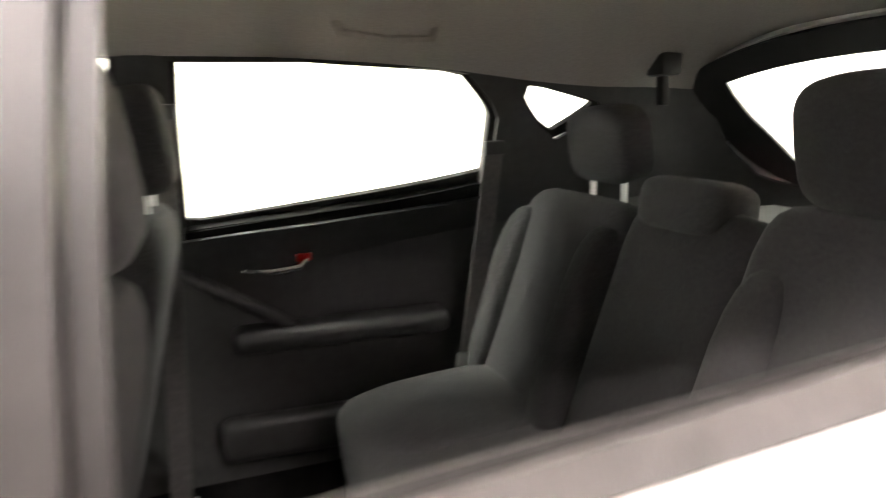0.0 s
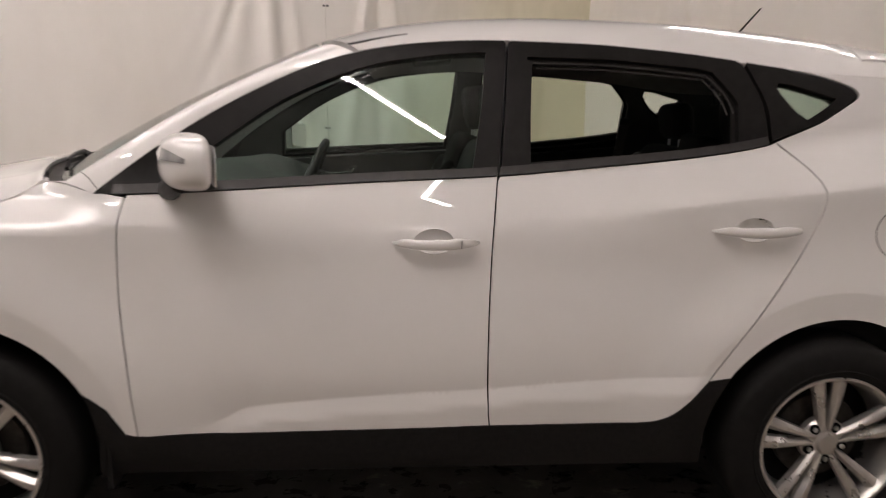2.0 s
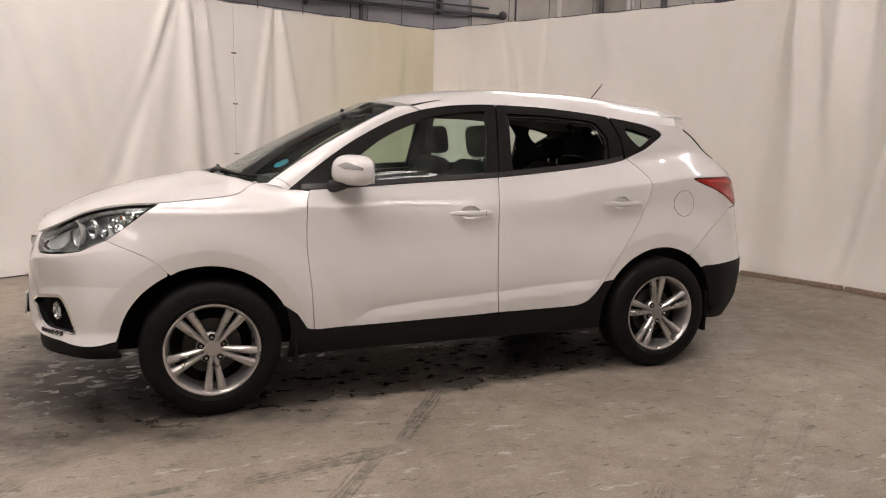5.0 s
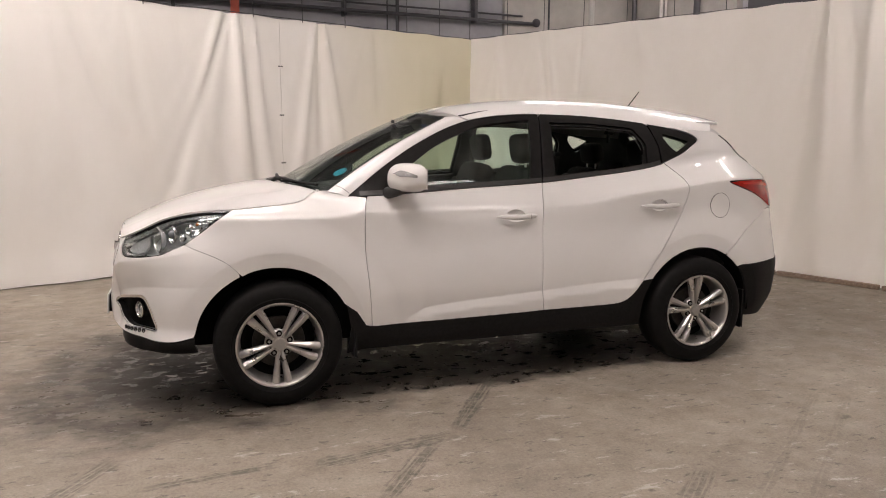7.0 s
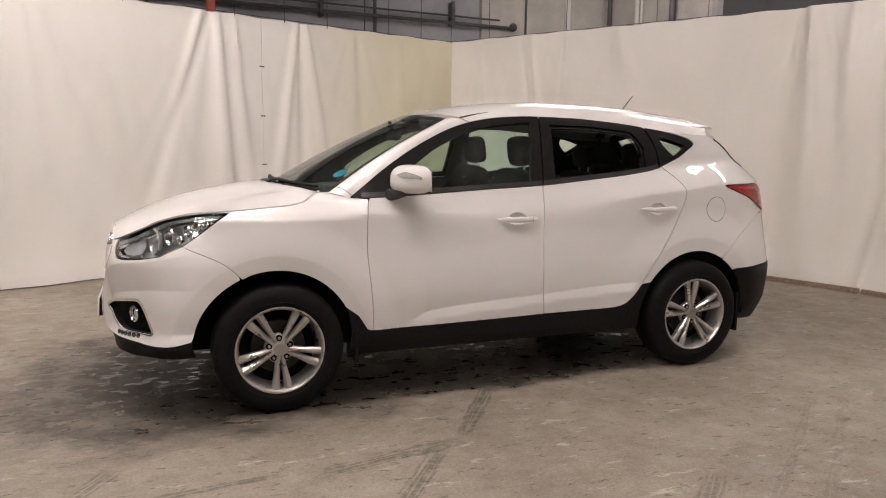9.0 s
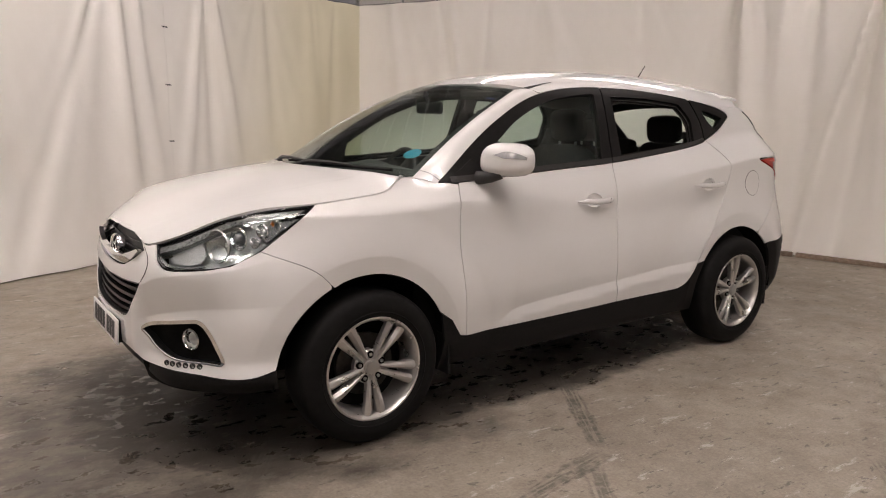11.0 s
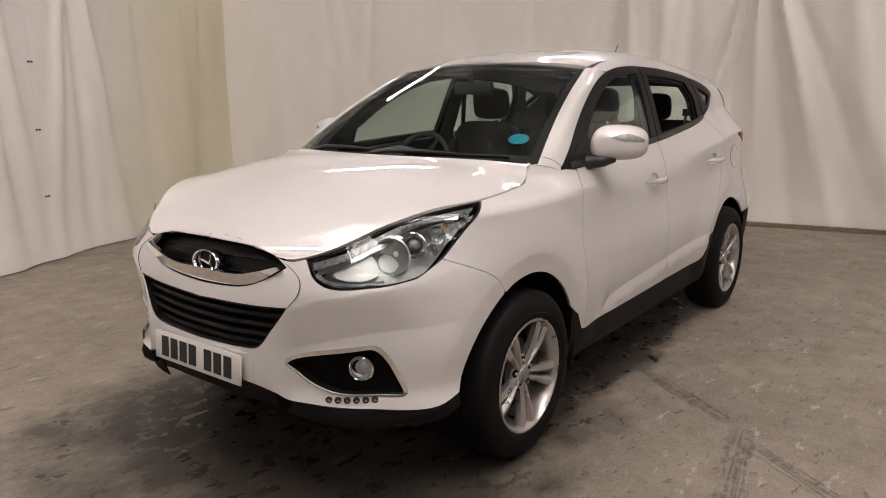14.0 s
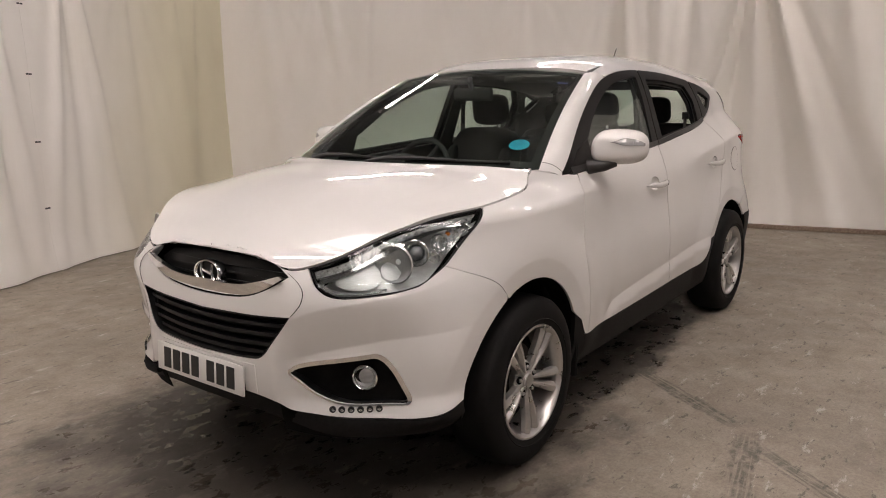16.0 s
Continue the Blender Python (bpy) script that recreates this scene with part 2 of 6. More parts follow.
side_low = curve((0.15, .115), (0.24, .075), (0.32, .045), (0.42, .033), (0.5, .024), (0.6, .014), (0.75, .008), (0.9, .010), (1.2, .014))
shoulder_line = curve((-1.6, 1.048), (-1.3, 1.047), (-.85, 1.041), (-.15, 1.022), (.39, 1.040), (.675, 1.080), (.926, 1.112), (1.237, 1.142), (1.5, 1.172), (1.75, 1.185))
lower_line = curve((-.66, .41), (-.558, .457), (-.496, .485), (-.331, .504), (-.073, .522), (.24, .54), (.567, .562), (.95, .583))
ridge_line = curve((-2.40, .700), (-2.306, .742), (-2.205, .782), (-2.07, .806), (-1.93, .824), (-1.82, .845), (-1.70, .875))    # under the headlamp
facet_line = curve((-2.40, .575), (-2.336, .592), (-2.208, .631), (-2.073, .658), (-1.9, .675), (-1.7, .68))
FLARE, FLARES = 0.492, ((-1.335, .35), (1.318, .345))


def taper(x, z):
    """How strongly the upper side leans inwards: none at the nose and the tail."""
    return .048 * smooth(.5, .95, z) * smooth(-1.4, -.2, x) * smooth(1.80, 1.35, x)


def wall(s, z):
    """A point of the near half's outer skin (y positive), below the roof's edge."""
    e = 0.004
    x0, y0 = plan(s)
    if XF + .02 < s < XR - .02:
        nx, ny = 0.0, 1.0
    else:
        xa, ya = plan(s - e)
        xb, yb = plan(s + e)
        tx, ty = xb - xa, yb - ya
        n = math.hypot(tx, ty) or 1.0
        nx, ny = -ty / n, tx / n
        nx, ny = (-abs(nx) if s < 0 else abs(nx)), abs(ny)
    w = nx * nx
    # the side: leaning out up to the shoulder crease, then turning in towards the windows
    zs = shoulder_line(x0)
    soft = .006 + .055 * smooth(-.80, -.40, x0) * smooth(.80, .45, x0)
    u = z - zs
    d = side_low(z) + (side_in(zs + .15) - .012) / .15 * (u + math.sqrt(u * u + soft * soft)) / 2
    blend = smooth(zs + .10, zs + .20, z)
    d += (side_in(z) - d) * blend
    d += 0.085 * smooth(1.01, 1.12, z) * smooth(-0.8, -1.1, x0)                         # the wing's rolled top
    zc = lower_line(x0)
    hollow = 0.015 * smooth(-.64, -.50, x0) * smooth(1.05, .85, x0)
    if hollow > 0:                                                                      # the hollow above the sill and the ledge under it
        d += hollow * (max(0.0, 1 - (z - zc) / .30) ** 1.5 if z > zc else max(0.0, 1 - (zc - z) / .055))
    for cx, cz in FLARES:
        r = math.hypot(x0 - cx, z - cz)
        if r < .7:
            d -= (.020 * smooth(.70, .50, r) - .16 * max(0.0, FLARE - r)) * smooth(.26, .38, z)
    t = taper(x0, z) * (1 - w)
    d += t
    dd = (nose_in(z) if s < 0 else tail_in(z))
    d = d * (1 - w) + dd * w
    if s < 0:
        d -= (0.20 + .10 * smooth(.90, .78, z)) * w * (1 - w) * smooth(1.0, 0.84, z)                                      # the bumper is fuller at its corners
        d -= .65 * (HALF - y0) * smooth(-2.05, -1.72, s) * smooth(1.0, .55, z) * smooth(.26, .38, z)
        deep = .036 * smooth(-1.55, -1.85, s) * smooth(-2.40, -2.30, s)
        if deep > 0:                                                                    # the facet between headlamp and fog lamp
            za, zb = ridge_line(s), facet_line(s)
            if z < za:
                d += deep * ((za - z) / (za - zb) if z > zb else 1.0) * smooth(.36, .47, z)
    if s > 0:
        d += 0.13 * max(0.0, x0 - 1.1) ** 2 * smooth(0.55, 1.05, z) * (1 - w)
    return x0 - nx * d + t * (.22 + .28 * x0), max(0.0, y0 - ny * d), z


def plan_s(x):
    """Where along the outline the front corner reaches x."""
    return x if x > XF else XF - float(np.interp(XF - x, FRONT_T[:, 1], FRONT_T[:, 0]))


# lines along which the skin is folded
CREASES = [[(u, shoulder_line(u)) for u in np.linspace(-1.55, 1.75, 150)], [(u, lower_line(u)) for u in np.linspace(-.62, 1.0, 80)],
           [(u, ridge_line(u)) for u in np.linspace(-2.38, -1.62, 40)], [(u, facet_line(u)) for u in np.linspace(-2.38, -1.62, 40)]]
CREASES += [[(plan_s(cx + FLARE * math.cos(q)), cz + FLARE * math.sin(q)) for q in np.linspace(math.pi, 0, 80)] for cx, cz in FLARES]


# the line under the roof where the side frames end: z over x
belt = curve((-0.95, 1.122), (-0.67, 1.130), (-0.17, 1.158), (0.24, 1.179), (0.56, 1.208), (0.87, 1.241), (1.09, 1.279), (1.24, 1.343), (1.33, 1.41))
hood_mid = curve((0, .938), (0.11, .988), (0.30, 1.055), (0.5, 1.107), (0.7, 1.146), (0.9, 1.172), (1.0, 1.178))


# ---- the hall: floor, screens, walls, roof ----
def floor_material():
    m = material("worn_concrete", (.3, .28, .25), 0.6, Specular_IOR_Level=0.4)
    b = m.node_tree.nodes["Principled BSDF"]
    co = node(m, "ShaderNodeTexCoord").outputs["Object"]

    def noise_tex(scale, detail, stretch=None, rot=0.0, rough=0.6):
        src = co
        if stretch:
            mp = node(m, "ShaderNodeMapping", Scale=stretch, Rotation=(0, 0, rot))
            link(m, co, mp.inputs[0])
            src = mp.outputs[0]
        n = node(m, "ShaderNodeTexNoise", Scale=scale, Detail=detail, Roughness=rough)
        link(m, src, n.inputs["Vector"])
        return n.outputs[0]

    def ramp(src, a, b2, p0=0.35, p1=0.65):
        r = node(m, "ShaderNodeValToRGB")
        r.color_ramp.elements[0].position, r.color_ramp.elements[1].position = p0, p1
        r.color_ramp.elements[0].color, r.color_ramp.elements[1].color = (*a, 1), (*b2, 1)
        link(m, src, r.inputs[0])
        return r.outputs[0]

    def mixed(kind, fac, a, b2):
        x = m.node_tree.nodes.new("ShaderNodeMix")
        x.data_type, x.blend_type = "RGBA", kind
        if isinstance(fac, float):
            x.inputs[0].default_value = fac
        else:
            link(m, fac, x.inputs[0])
        link(m, a, x.inputs[6])
        if isinstance(b2, tuple):
            x.inputs[7].default_value = (*b2, 1)
        else:
            link(m, b2, x.inputs[7])
        return x.outputs[2]

    def calc(op, a, b2):
        x = node(m, "ShaderNodeMath")
        x.operation = op
        for i, v in enumerate((a, b2)):
            if isinstance(v, float):
                x.inputs[i].default_value = v
            else:
                link(m, v, x.inputs[i])
        return x.outputs[0]

    def marks(base):
        """Rubber smears and tyre prints: soft-edged strokes broken up by noise."""
        for x0, y0, x1, y1, wide, dark in ((-.04, -.74, -.50, -1.44, .05, .75), (-1.25, -1.66, -.58, -1.53, .06, .6), (-1.02, -2.05, -.70, -1.6, .05, .6), (-1.95, -1.68, -1.45, -1.61, .035, .6),
                                           (.12, -2.47, .36, -2.24, .06, .5), (-2.33, -1.68, -2.12, -1.36, .06, .55), (-1.99, -1.05, -1.74, -.68, .05, .6), (.45, -2.5, 1.6, -1.6, .03, .25), (.62, -2.6, 1.75, -1.68, .03, .22)):
            ln = math.hypot(x1 - x0, y1 - y0)
            ex, ey = (x1 - x0) / ln, (y1 - y0) / ln
            dx, dy = calc("SUBTRACT", sep.outputs[0], x0), calc("SUBTRACT", sep.outputs[1], y0)
            t = calc("ADD", calc("MULTIPLY", dx, ex), calc("MULTIPLY", dy, ey))
            across = calc("ABSOLUTE", calc("ADD", calc("MULTIPLY", dx, -ey), calc("MULTIPLY", dy, ex)), 0.0)
            beyond = calc("ABSOLUTE", calc("SUBTRACT", t, ln / 2), 0.0)
            rough_edge = calc("MULTIPLY", calc("SUBTRACT", smear, 0.5), wide * 1.6)
            a = node(m, "ShaderNodeMapRange")
            a.inputs["From Min"].default_value, a.inputs["From Max"].default_value = wide * 1.0, wide * 0.72
            link(m, calc("ADD", across, rough_edge), a.inputs[0])
            b3 = node(m, "ShaderNodeMapRange")
            b3.inputs["From Min"].default_value, b3.inputs["From Max"].default_value = ln / 2 + .06, ln / 2 - .06
            link(m, calc("ADD", beyond, rough_edge), b3.inputs[0])
            lines = node(m, "ShaderNodeCombineXYZ")
            link(m, calc("MULTIPLY", t, 3.0), lines.inputs[0])
            link(m, calc("MULTIPLY", calc("ADD", calc("MULTIPLY", dx, -ey), calc("MULTIPLY", dy, ex)), 60.0), lines.inputs[1])
            streak = node(m, "ShaderNodeTexNoise", Scale=1.0, Detail=3.0)
            link(m, lines.outputs[0], streak.inputs["Vector"])
            streaks = ramp(streak.outputs[0], (0, 0, 0), (1, 1, 1), 0.40, 0.52)
            fac = calc("MULTIPLY", calc("MULTIPLY", calc("MULTIPLY", a.outputs[0], streaks), b3.outputs[0]), calc("MULTIPLY", breakup, min(1.0, dark * 1.2)))
            base = mixed("MIX", fac, base, (.075, .068, .056))
        return base

    sep = node(m, "ShaderNodeSeparateXYZ")
    link(m, co, sep.inputs[0])
    smear = noise_tex(7.0, 5)
    breakup = ramp(noise_tex(26.0, 4, rough=0.7), (.15, .15, .15), (1, 1, 1), 0.36, 0.56)
    base = ramp(noise_tex(0.7, 8), (.25, .218, .180), (.345, .305, .254))
    base = mixed("MULTIPLY", 0.8, base, ramp(noise_tex(6.0, 9, rough=0.75), (.62, .60, .57), (1.06, 1.05, 1.03), 0.3, 0.62))
    # small dark pits and smears, drawn out one way
    pits = ramp(noise_tex(9.0, 6, (1.0, 2.6, 1.0), 0.5, 0.7), (1, 1, 1), (0, 0, 0), 0.375, 0.405)
    base = mixed("MIX", calc("MULTIPLY", pits, 0.7), base, (.085, .078, .066))
    base = mixed("MULTIPLY", 0.5, base, ramp(noise_tex(70.0, 4, rough=0.8), (.55, .54, .52), (1.1, 1.1, 1.09), 0.34, 0.6))
    # pale scuffs where the paint has gone
    pale = ramp(noise_tex(3.6, 9, (1.0, 3.0, 1.0), -0.35, 0.78), (0, 0, 0), (1, 1, 1), 0.59, 0.62)
    base = mixed("MIX", calc("MULTIPLY", pale, 0.65), base, (.46, .43, .39))
    # the wet patch: water that dripped from the washed car, with a damp fringe where it ran off past the nose; the
    # car's shade is in its colour too
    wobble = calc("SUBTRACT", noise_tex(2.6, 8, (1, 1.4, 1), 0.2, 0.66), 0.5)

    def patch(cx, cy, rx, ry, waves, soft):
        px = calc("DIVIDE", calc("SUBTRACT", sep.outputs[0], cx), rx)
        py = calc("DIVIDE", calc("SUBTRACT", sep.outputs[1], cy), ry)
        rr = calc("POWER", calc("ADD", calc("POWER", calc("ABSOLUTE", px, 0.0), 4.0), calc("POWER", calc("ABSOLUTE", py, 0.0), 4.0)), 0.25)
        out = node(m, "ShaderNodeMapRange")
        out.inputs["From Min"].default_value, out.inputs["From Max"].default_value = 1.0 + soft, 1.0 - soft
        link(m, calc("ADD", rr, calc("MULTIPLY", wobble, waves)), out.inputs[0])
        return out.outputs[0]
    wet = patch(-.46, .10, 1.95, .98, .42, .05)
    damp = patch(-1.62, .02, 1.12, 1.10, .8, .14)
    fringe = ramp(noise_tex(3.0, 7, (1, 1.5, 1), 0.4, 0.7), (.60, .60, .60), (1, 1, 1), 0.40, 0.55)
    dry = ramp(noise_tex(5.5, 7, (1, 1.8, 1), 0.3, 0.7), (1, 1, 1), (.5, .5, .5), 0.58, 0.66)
    wet_shade = calc("MAXIMUM", calc("MULTIPLY", wet, dry), calc("MULTIPLY", calc("MULTIPLY", damp, fringe), 0.9))
    # near-black: wet concrete and the shade under the car in one colour
    base = mixed("MIX", calc("MULTIPLY", wet_shade, 0.90), base, (.019, .0155, .012))
    base = marks(base)
    link(m, base, b.inputs["Base Color"])
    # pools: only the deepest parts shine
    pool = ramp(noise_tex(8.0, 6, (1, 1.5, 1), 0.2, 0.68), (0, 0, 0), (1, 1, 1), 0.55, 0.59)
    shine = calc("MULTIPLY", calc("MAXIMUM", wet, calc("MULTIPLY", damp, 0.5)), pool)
    rough = calc("SUBTRACT", ramp(noise_tex(4.0, 6), (.5, .5, .5), (.72, .72, .72)), calc("MULTIPLY", wet_shade, 0.06))
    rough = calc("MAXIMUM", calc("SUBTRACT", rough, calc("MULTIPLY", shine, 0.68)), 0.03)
    link(m, rough, b.inputs["Roughness"])
    bp = node(m, "ShaderNodeBump", Strength=0.35, Distance=0.004)
    link(m, calc("SUBTRACT", 0.42, calc("MULTIPLY", shine, 0.36)), bp.inputs["Strength"])
    link(m, calc("ADD", noise_tex(14, 8, rough=0.7), calc("MULTIPLY", noise_tex(150, 3), 0.25)), bp.inputs["Height"])
    link(m, bp.outputs[0], b.inputs["Normal"])
    return m


FLOOR = floor_material()


def curtain_material(name, low, high, stain=None):
    """Cream PVC; stain names the plan point from which a yellow cast fades out along the sheet."""
    m = material(name, low, 0.45)
    grain(m, 1.1, low, high, stretch=(1, 1, 0.5), rough_span=(.38, .55), bump=0.12, bump_scale=22, dist=0.006)
    if stain:
        b = m.node_tree.nodes["Principled BSDF"]
        base = b.inputs["Base Color"].links[0].from_socket
        co = node(m, "ShaderNodeTexCoord")
        far = node(m, "ShaderNodeVectorMath")
        far.operation = "DISTANCE"
        flat_ = node(m, "ShaderNodeMapping", Scale=(1, 1, 0.12))
        link(m, co.outputs["Object"], flat_.inputs[0])
        link(m, flat_.outputs[0], far.inputs[0])
        far.inputs[1].default_value = (*stain, 0.2)
        nz = node(m, "ShaderNodeTexNoise", Scale=0.9, Detail=4.0)
        link(m, co.outputs["Object"], nz.inputs["Vector"])
        add = node(m, "ShaderNodeMath")
        add.operation = "MULTIPLY_ADD"
        link(m, nz.outputs[0], add.inputs[0])
        add.inputs[1].default_value = 0.9
        link(m, far.outputs["Value"], add.inputs[2])
        fade = node(m, "ShaderNodeMapRange")
        fade.interpolation_type = "SMOOTHSTEP"
        fade.inputs["From Min"].default_value, fade.inputs["From Max"].default_value = 3.3, 1.3
        link(m, add.outputs[0], fade.inputs[0])
        mx = m.node_tree.nodes.new("ShaderNodeMix")
        mx.data_type, mx.blend_type = "RGBA", "MULTIPLY"
        link(m, fade.outputs[0], mx.inputs[0])
        link(m, base, mx.inputs[6])
        mx.inputs[7].default_value = (.91, .88, .71, 1)
        link(m, mx.outputs[2], b.inputs["Base Color"])
    return m


CURTAIN = curtain_material("cream_pvc_curtain", (.84, .81, .75), (.90, .875, .825))
CURTAIN_YELLOW = curtain_material("yellowed_pvc_curtain", (.87, .85, .80), (.92, .905, .865), stain=(2.06, 5.39))
WALLPAINT = grain(material("grey_painted_block_wall", (.34, .34, .36), 0.8), 1.2, (.28, .28, .30), (.38, .38, .40), bump=0.3, bump_scale=30)
ROOFSHEET = grain(material("corrugated_roof_sheet", (.25, .25, .25), 0.7), 1.0, (.2, .2, .2), (.3, .3, .3))
PIPE_DARK = material("dark_painted_pipe", (.05, .05, .055), 0.5)
PIPE_PALE = material("pale_painted_pipe", (.62, .61, .58), 0.5)
PIPE_RED = material("orange_red_steel_post", (.42, .07, .035), 0.45)
ROOF_GLOW = glowing("daylit_rooflight_sheet", (1.0, .885, .855), ROOFLIGHT)
TUBE_GLOW = glowing("fluorescent_tube_glow", (1.0, .88, .84), TUBE)


def ground():
    bm = grid_mesh(lambda u, v: (u, v, 0.0), span(-14, 14, 8), span(-14, 14, 8))
    bmesh.ops.recalc_face_normals(bm, faces=bm.faces)
    for f in bm.faces:
        if f.normal.z < 0:
            f.normal_flip()
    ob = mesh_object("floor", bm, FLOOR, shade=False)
    tagged(ob, "worn grey concrete floor, stained, partly wet and darkened with painted shade under the car", "floor", kind="structure")
    return ob


ground()


def along(path, d):
    """The point d metres along a polyline in plan, and its normal (to the left)."""
    for (x0, y0), (x1, y1) in zip(path, path[1:]):
        n = math.hypot(x1 - x0, y1 - y0)
        if d <= n or (x1, y1) == path[-1]:
            return Vector((x0 + (x1 - x0) * d / n, y0 + (y1 - y0) * d / n, 0)), Vector((-(y1 - y0) / n, (x1 - x0) / n, 0))
        d -= n


def length(path):
    return sum(math.hypot(b[0] - a[0], b[1] - a[1]) for a, b in zip(path, path[1:]))


CURTAIN_TOP = 2.83


def fold_shape(folds, d, h):
    """How far the sheet stands out at d along and h up (0 to 1): hanging folds that spread and fade, and fans of creases below the hooks."""
    out = 0.0
    for d0, width, depth, lean, h0, h1 in folds:
        w = 1.5 * width * (0.35 + 1.2 * (1 - h))
        q = (d - d0 - lean * (1 - h)) / w
        if abs(q) < 3:
            out += depth * math.exp(-q * q) * smooth(h0 - 0.22, h0 + 0.05, h) * smooth(h1 + 0.2, h1 - 0.15, h)
    down = (1 - h) * 2.8
    for d0, amp, reach in (LEFT_FANS if folds is LEFT_FOLDS else RIGHT_FANS):
        q = (d - d0) / (down + .25)
        if abs(q) < 2.2 * reach:
            out += amp * (down + .12) ** .6 * noise.noise((q * 7.0, d0 * 3.1, h * .9)) * math.exp(-(q / reach) ** 2)
    out += 0.045 * noise.noise((d * 0.45, h * 0.9, 3.7)) + 0.018 * noise.noise((d * 1.3, h * 1.6, 5.1)) + 0.007 * noise.noise((d * 2.6 + h * 1.5, h * 2.4, 8.2)) + 0.0018 * noise.noise((d * 7.0 + h * 5.0, h * 8.0, 1.2))
    if folds is LEFT_FOLDS:
        lap = 7.40 + .012 * noise.noise((h * 5.0, 2.2, 0))
        out -= 0.010 * smooth(lap - .004, lap + .004, d) * smooth(7.95, 7.5, d)
    return out


def curtain(name, path, hooks, folds, mat, label, seed):
    """A hanging sheet along a path, pulled up at its hooks, with folds, and standing off the floor's edge in a soft hem."""
    total = length(path)

    def f(d, h):
        p, n = along(path, d)
        near = min(abs(d - k) for k in hooks)
        sag = 0.014 * smooth(0.0, 0.35, near) * smooth(0.75, 1.0, h)
        kick = 0.05 * smooth(0.12, 0.0, h) * (0.6 + 0.5 * noise.noise((d * 1.7, seed, 0)))
        q = p - n * (fold_shape(folds, d + seed, h) + kick)
        q.z = 0.012 + h * (CURTAIN_TOP - 0.012) - sag
        return q
    us = sorted([total * i / int(total / 0.03) for i in range(int(total / 0.03) + 1)] + [7.381 + .003 * k for k in range(12)])
    bm = grid_mesh(f, us, span(0, 1, 64), 0.004)
    ob = mesh_object(name, bm, mat, auto=60)
    return tagged(ob, label, "curtain", kind="structure")


LEFT_PATH = [(-7.5, 1.35), (-0.72, 4.31), (0.45, 4.78), (2.06, 5.385)]
MID_PATH = [(0.45, 4.79), (2.06, 5.39)]
RIGHT_PATH = [(2.06, 5.385), (4.25, 1.55), (4.62, 0.6), (5.05, -1.4), (6.2, -6.5)]
# (where along, width, depth, lean, from height, to height)
LEFT_FOLDS = [(6.76, .06, -.042, -1.05, .1, 1.0), (6.66, .07, .040, -.78, .1, 1.0), (6.84, .06, .050, .12, .1, 1.0), (6.93, .04, -.030, .2, .2, 1.0), (7.05, .05, .040, .22, .1, 1.0), (7.88, .05, .045, -.42, .0, 1.0), (7.94, .05, -.045, .0, .1, 1.0),
              (8.0, .06, .045, .38, .0, 1.0), (8.75, .08, -.030, .2, .0, 1.0), (9.4, .09, .030, .15, .0, .9), (9.9, .07, -.035, -.1, .0, .9), (5.1, .13, -.030, .9, .3, 1.0), (4.3, .2, .04, .5, .0, 1.0), (3.4, .3, .04, -.6, .0, .9), (1.8, .35, .05, -.3, .1, .9)]
RIGHT_FOLDS = [(.5, .08, .03, .3, .4, 1.0), (1.18, .04, -.03, .5, .78, 1.0), (1.36, .05, .035, .3, .7, 1.0), (1.85, .05, -.03, -.2, .7, 1.0), (2.6, .16, .04, .4, .3, 1.0), (4.66, .07, -.035, -.30, .1, 1.0), (4.74, .07, .055, .12, .0, 1.0),
               (4.92, .07, -.05, .3, .0, .9), (5.35, .10, .06, -.95, .0, .55), (5.15, .09, .05, -.1, .2, 1.0), (5.45, .08, -.05, -.1, .1, 1.0), (6.04, .05, .085, -.62, .0, 1.0), (6.02, .05, -.075, -.25, .0, 1.0), (6.08, .06, .06, .12, .0, 1.0),
               (6.14, .05, -.065, .45, .0, 1.0), (6.2, .06, .075, .78, .0, 1.0), (6.3, .07, -.05, 1.2, .0, .9), (6.9, .12, .09, .5, .2, 1.0), (7.8, .2, .1, -.3, 0, 1.0)]
# (where the hook is, how deep its creases are, how wide they spread)
LEFT_FANS = [(4.85, .022, .5), (5.6, .016, .4), (6.80, .030, .45), (7.95, .024, .4), (8.7, .018, .4), (9.5, .020, .5)]
RIGHT_FANS = [(.6, .024, .5), (1.25, .026, .4), (2.45, .020, .5), (3.65, .022, .5), (4.70, .036, .5), (5.4, .028, .4), (6.05, .046, .6), (7.2, .04, .5)]
CURTAIN_WEST = curtain("curtain_west", LEFT_PATH, [0.25 + 0.62 * i for i in range(17)], LEFT_FOLDS, CURTAIN_YELLOW, "cream PVC studio curtain in soft folds, yellowed near the corner", 0.0)
curtain("curtain_east", RIGHT_PATH, [0.05 + 0.6 * i for i in range(18)], RIGHT_FOLDS, CURTAIN, "cream PVC studio curtain draped to the floor", 0.0)


TURN_ROOF = Matrix.Rotation(radians(-36.87), 4, "Z")       # the roof's sheets run askew to the screened bay


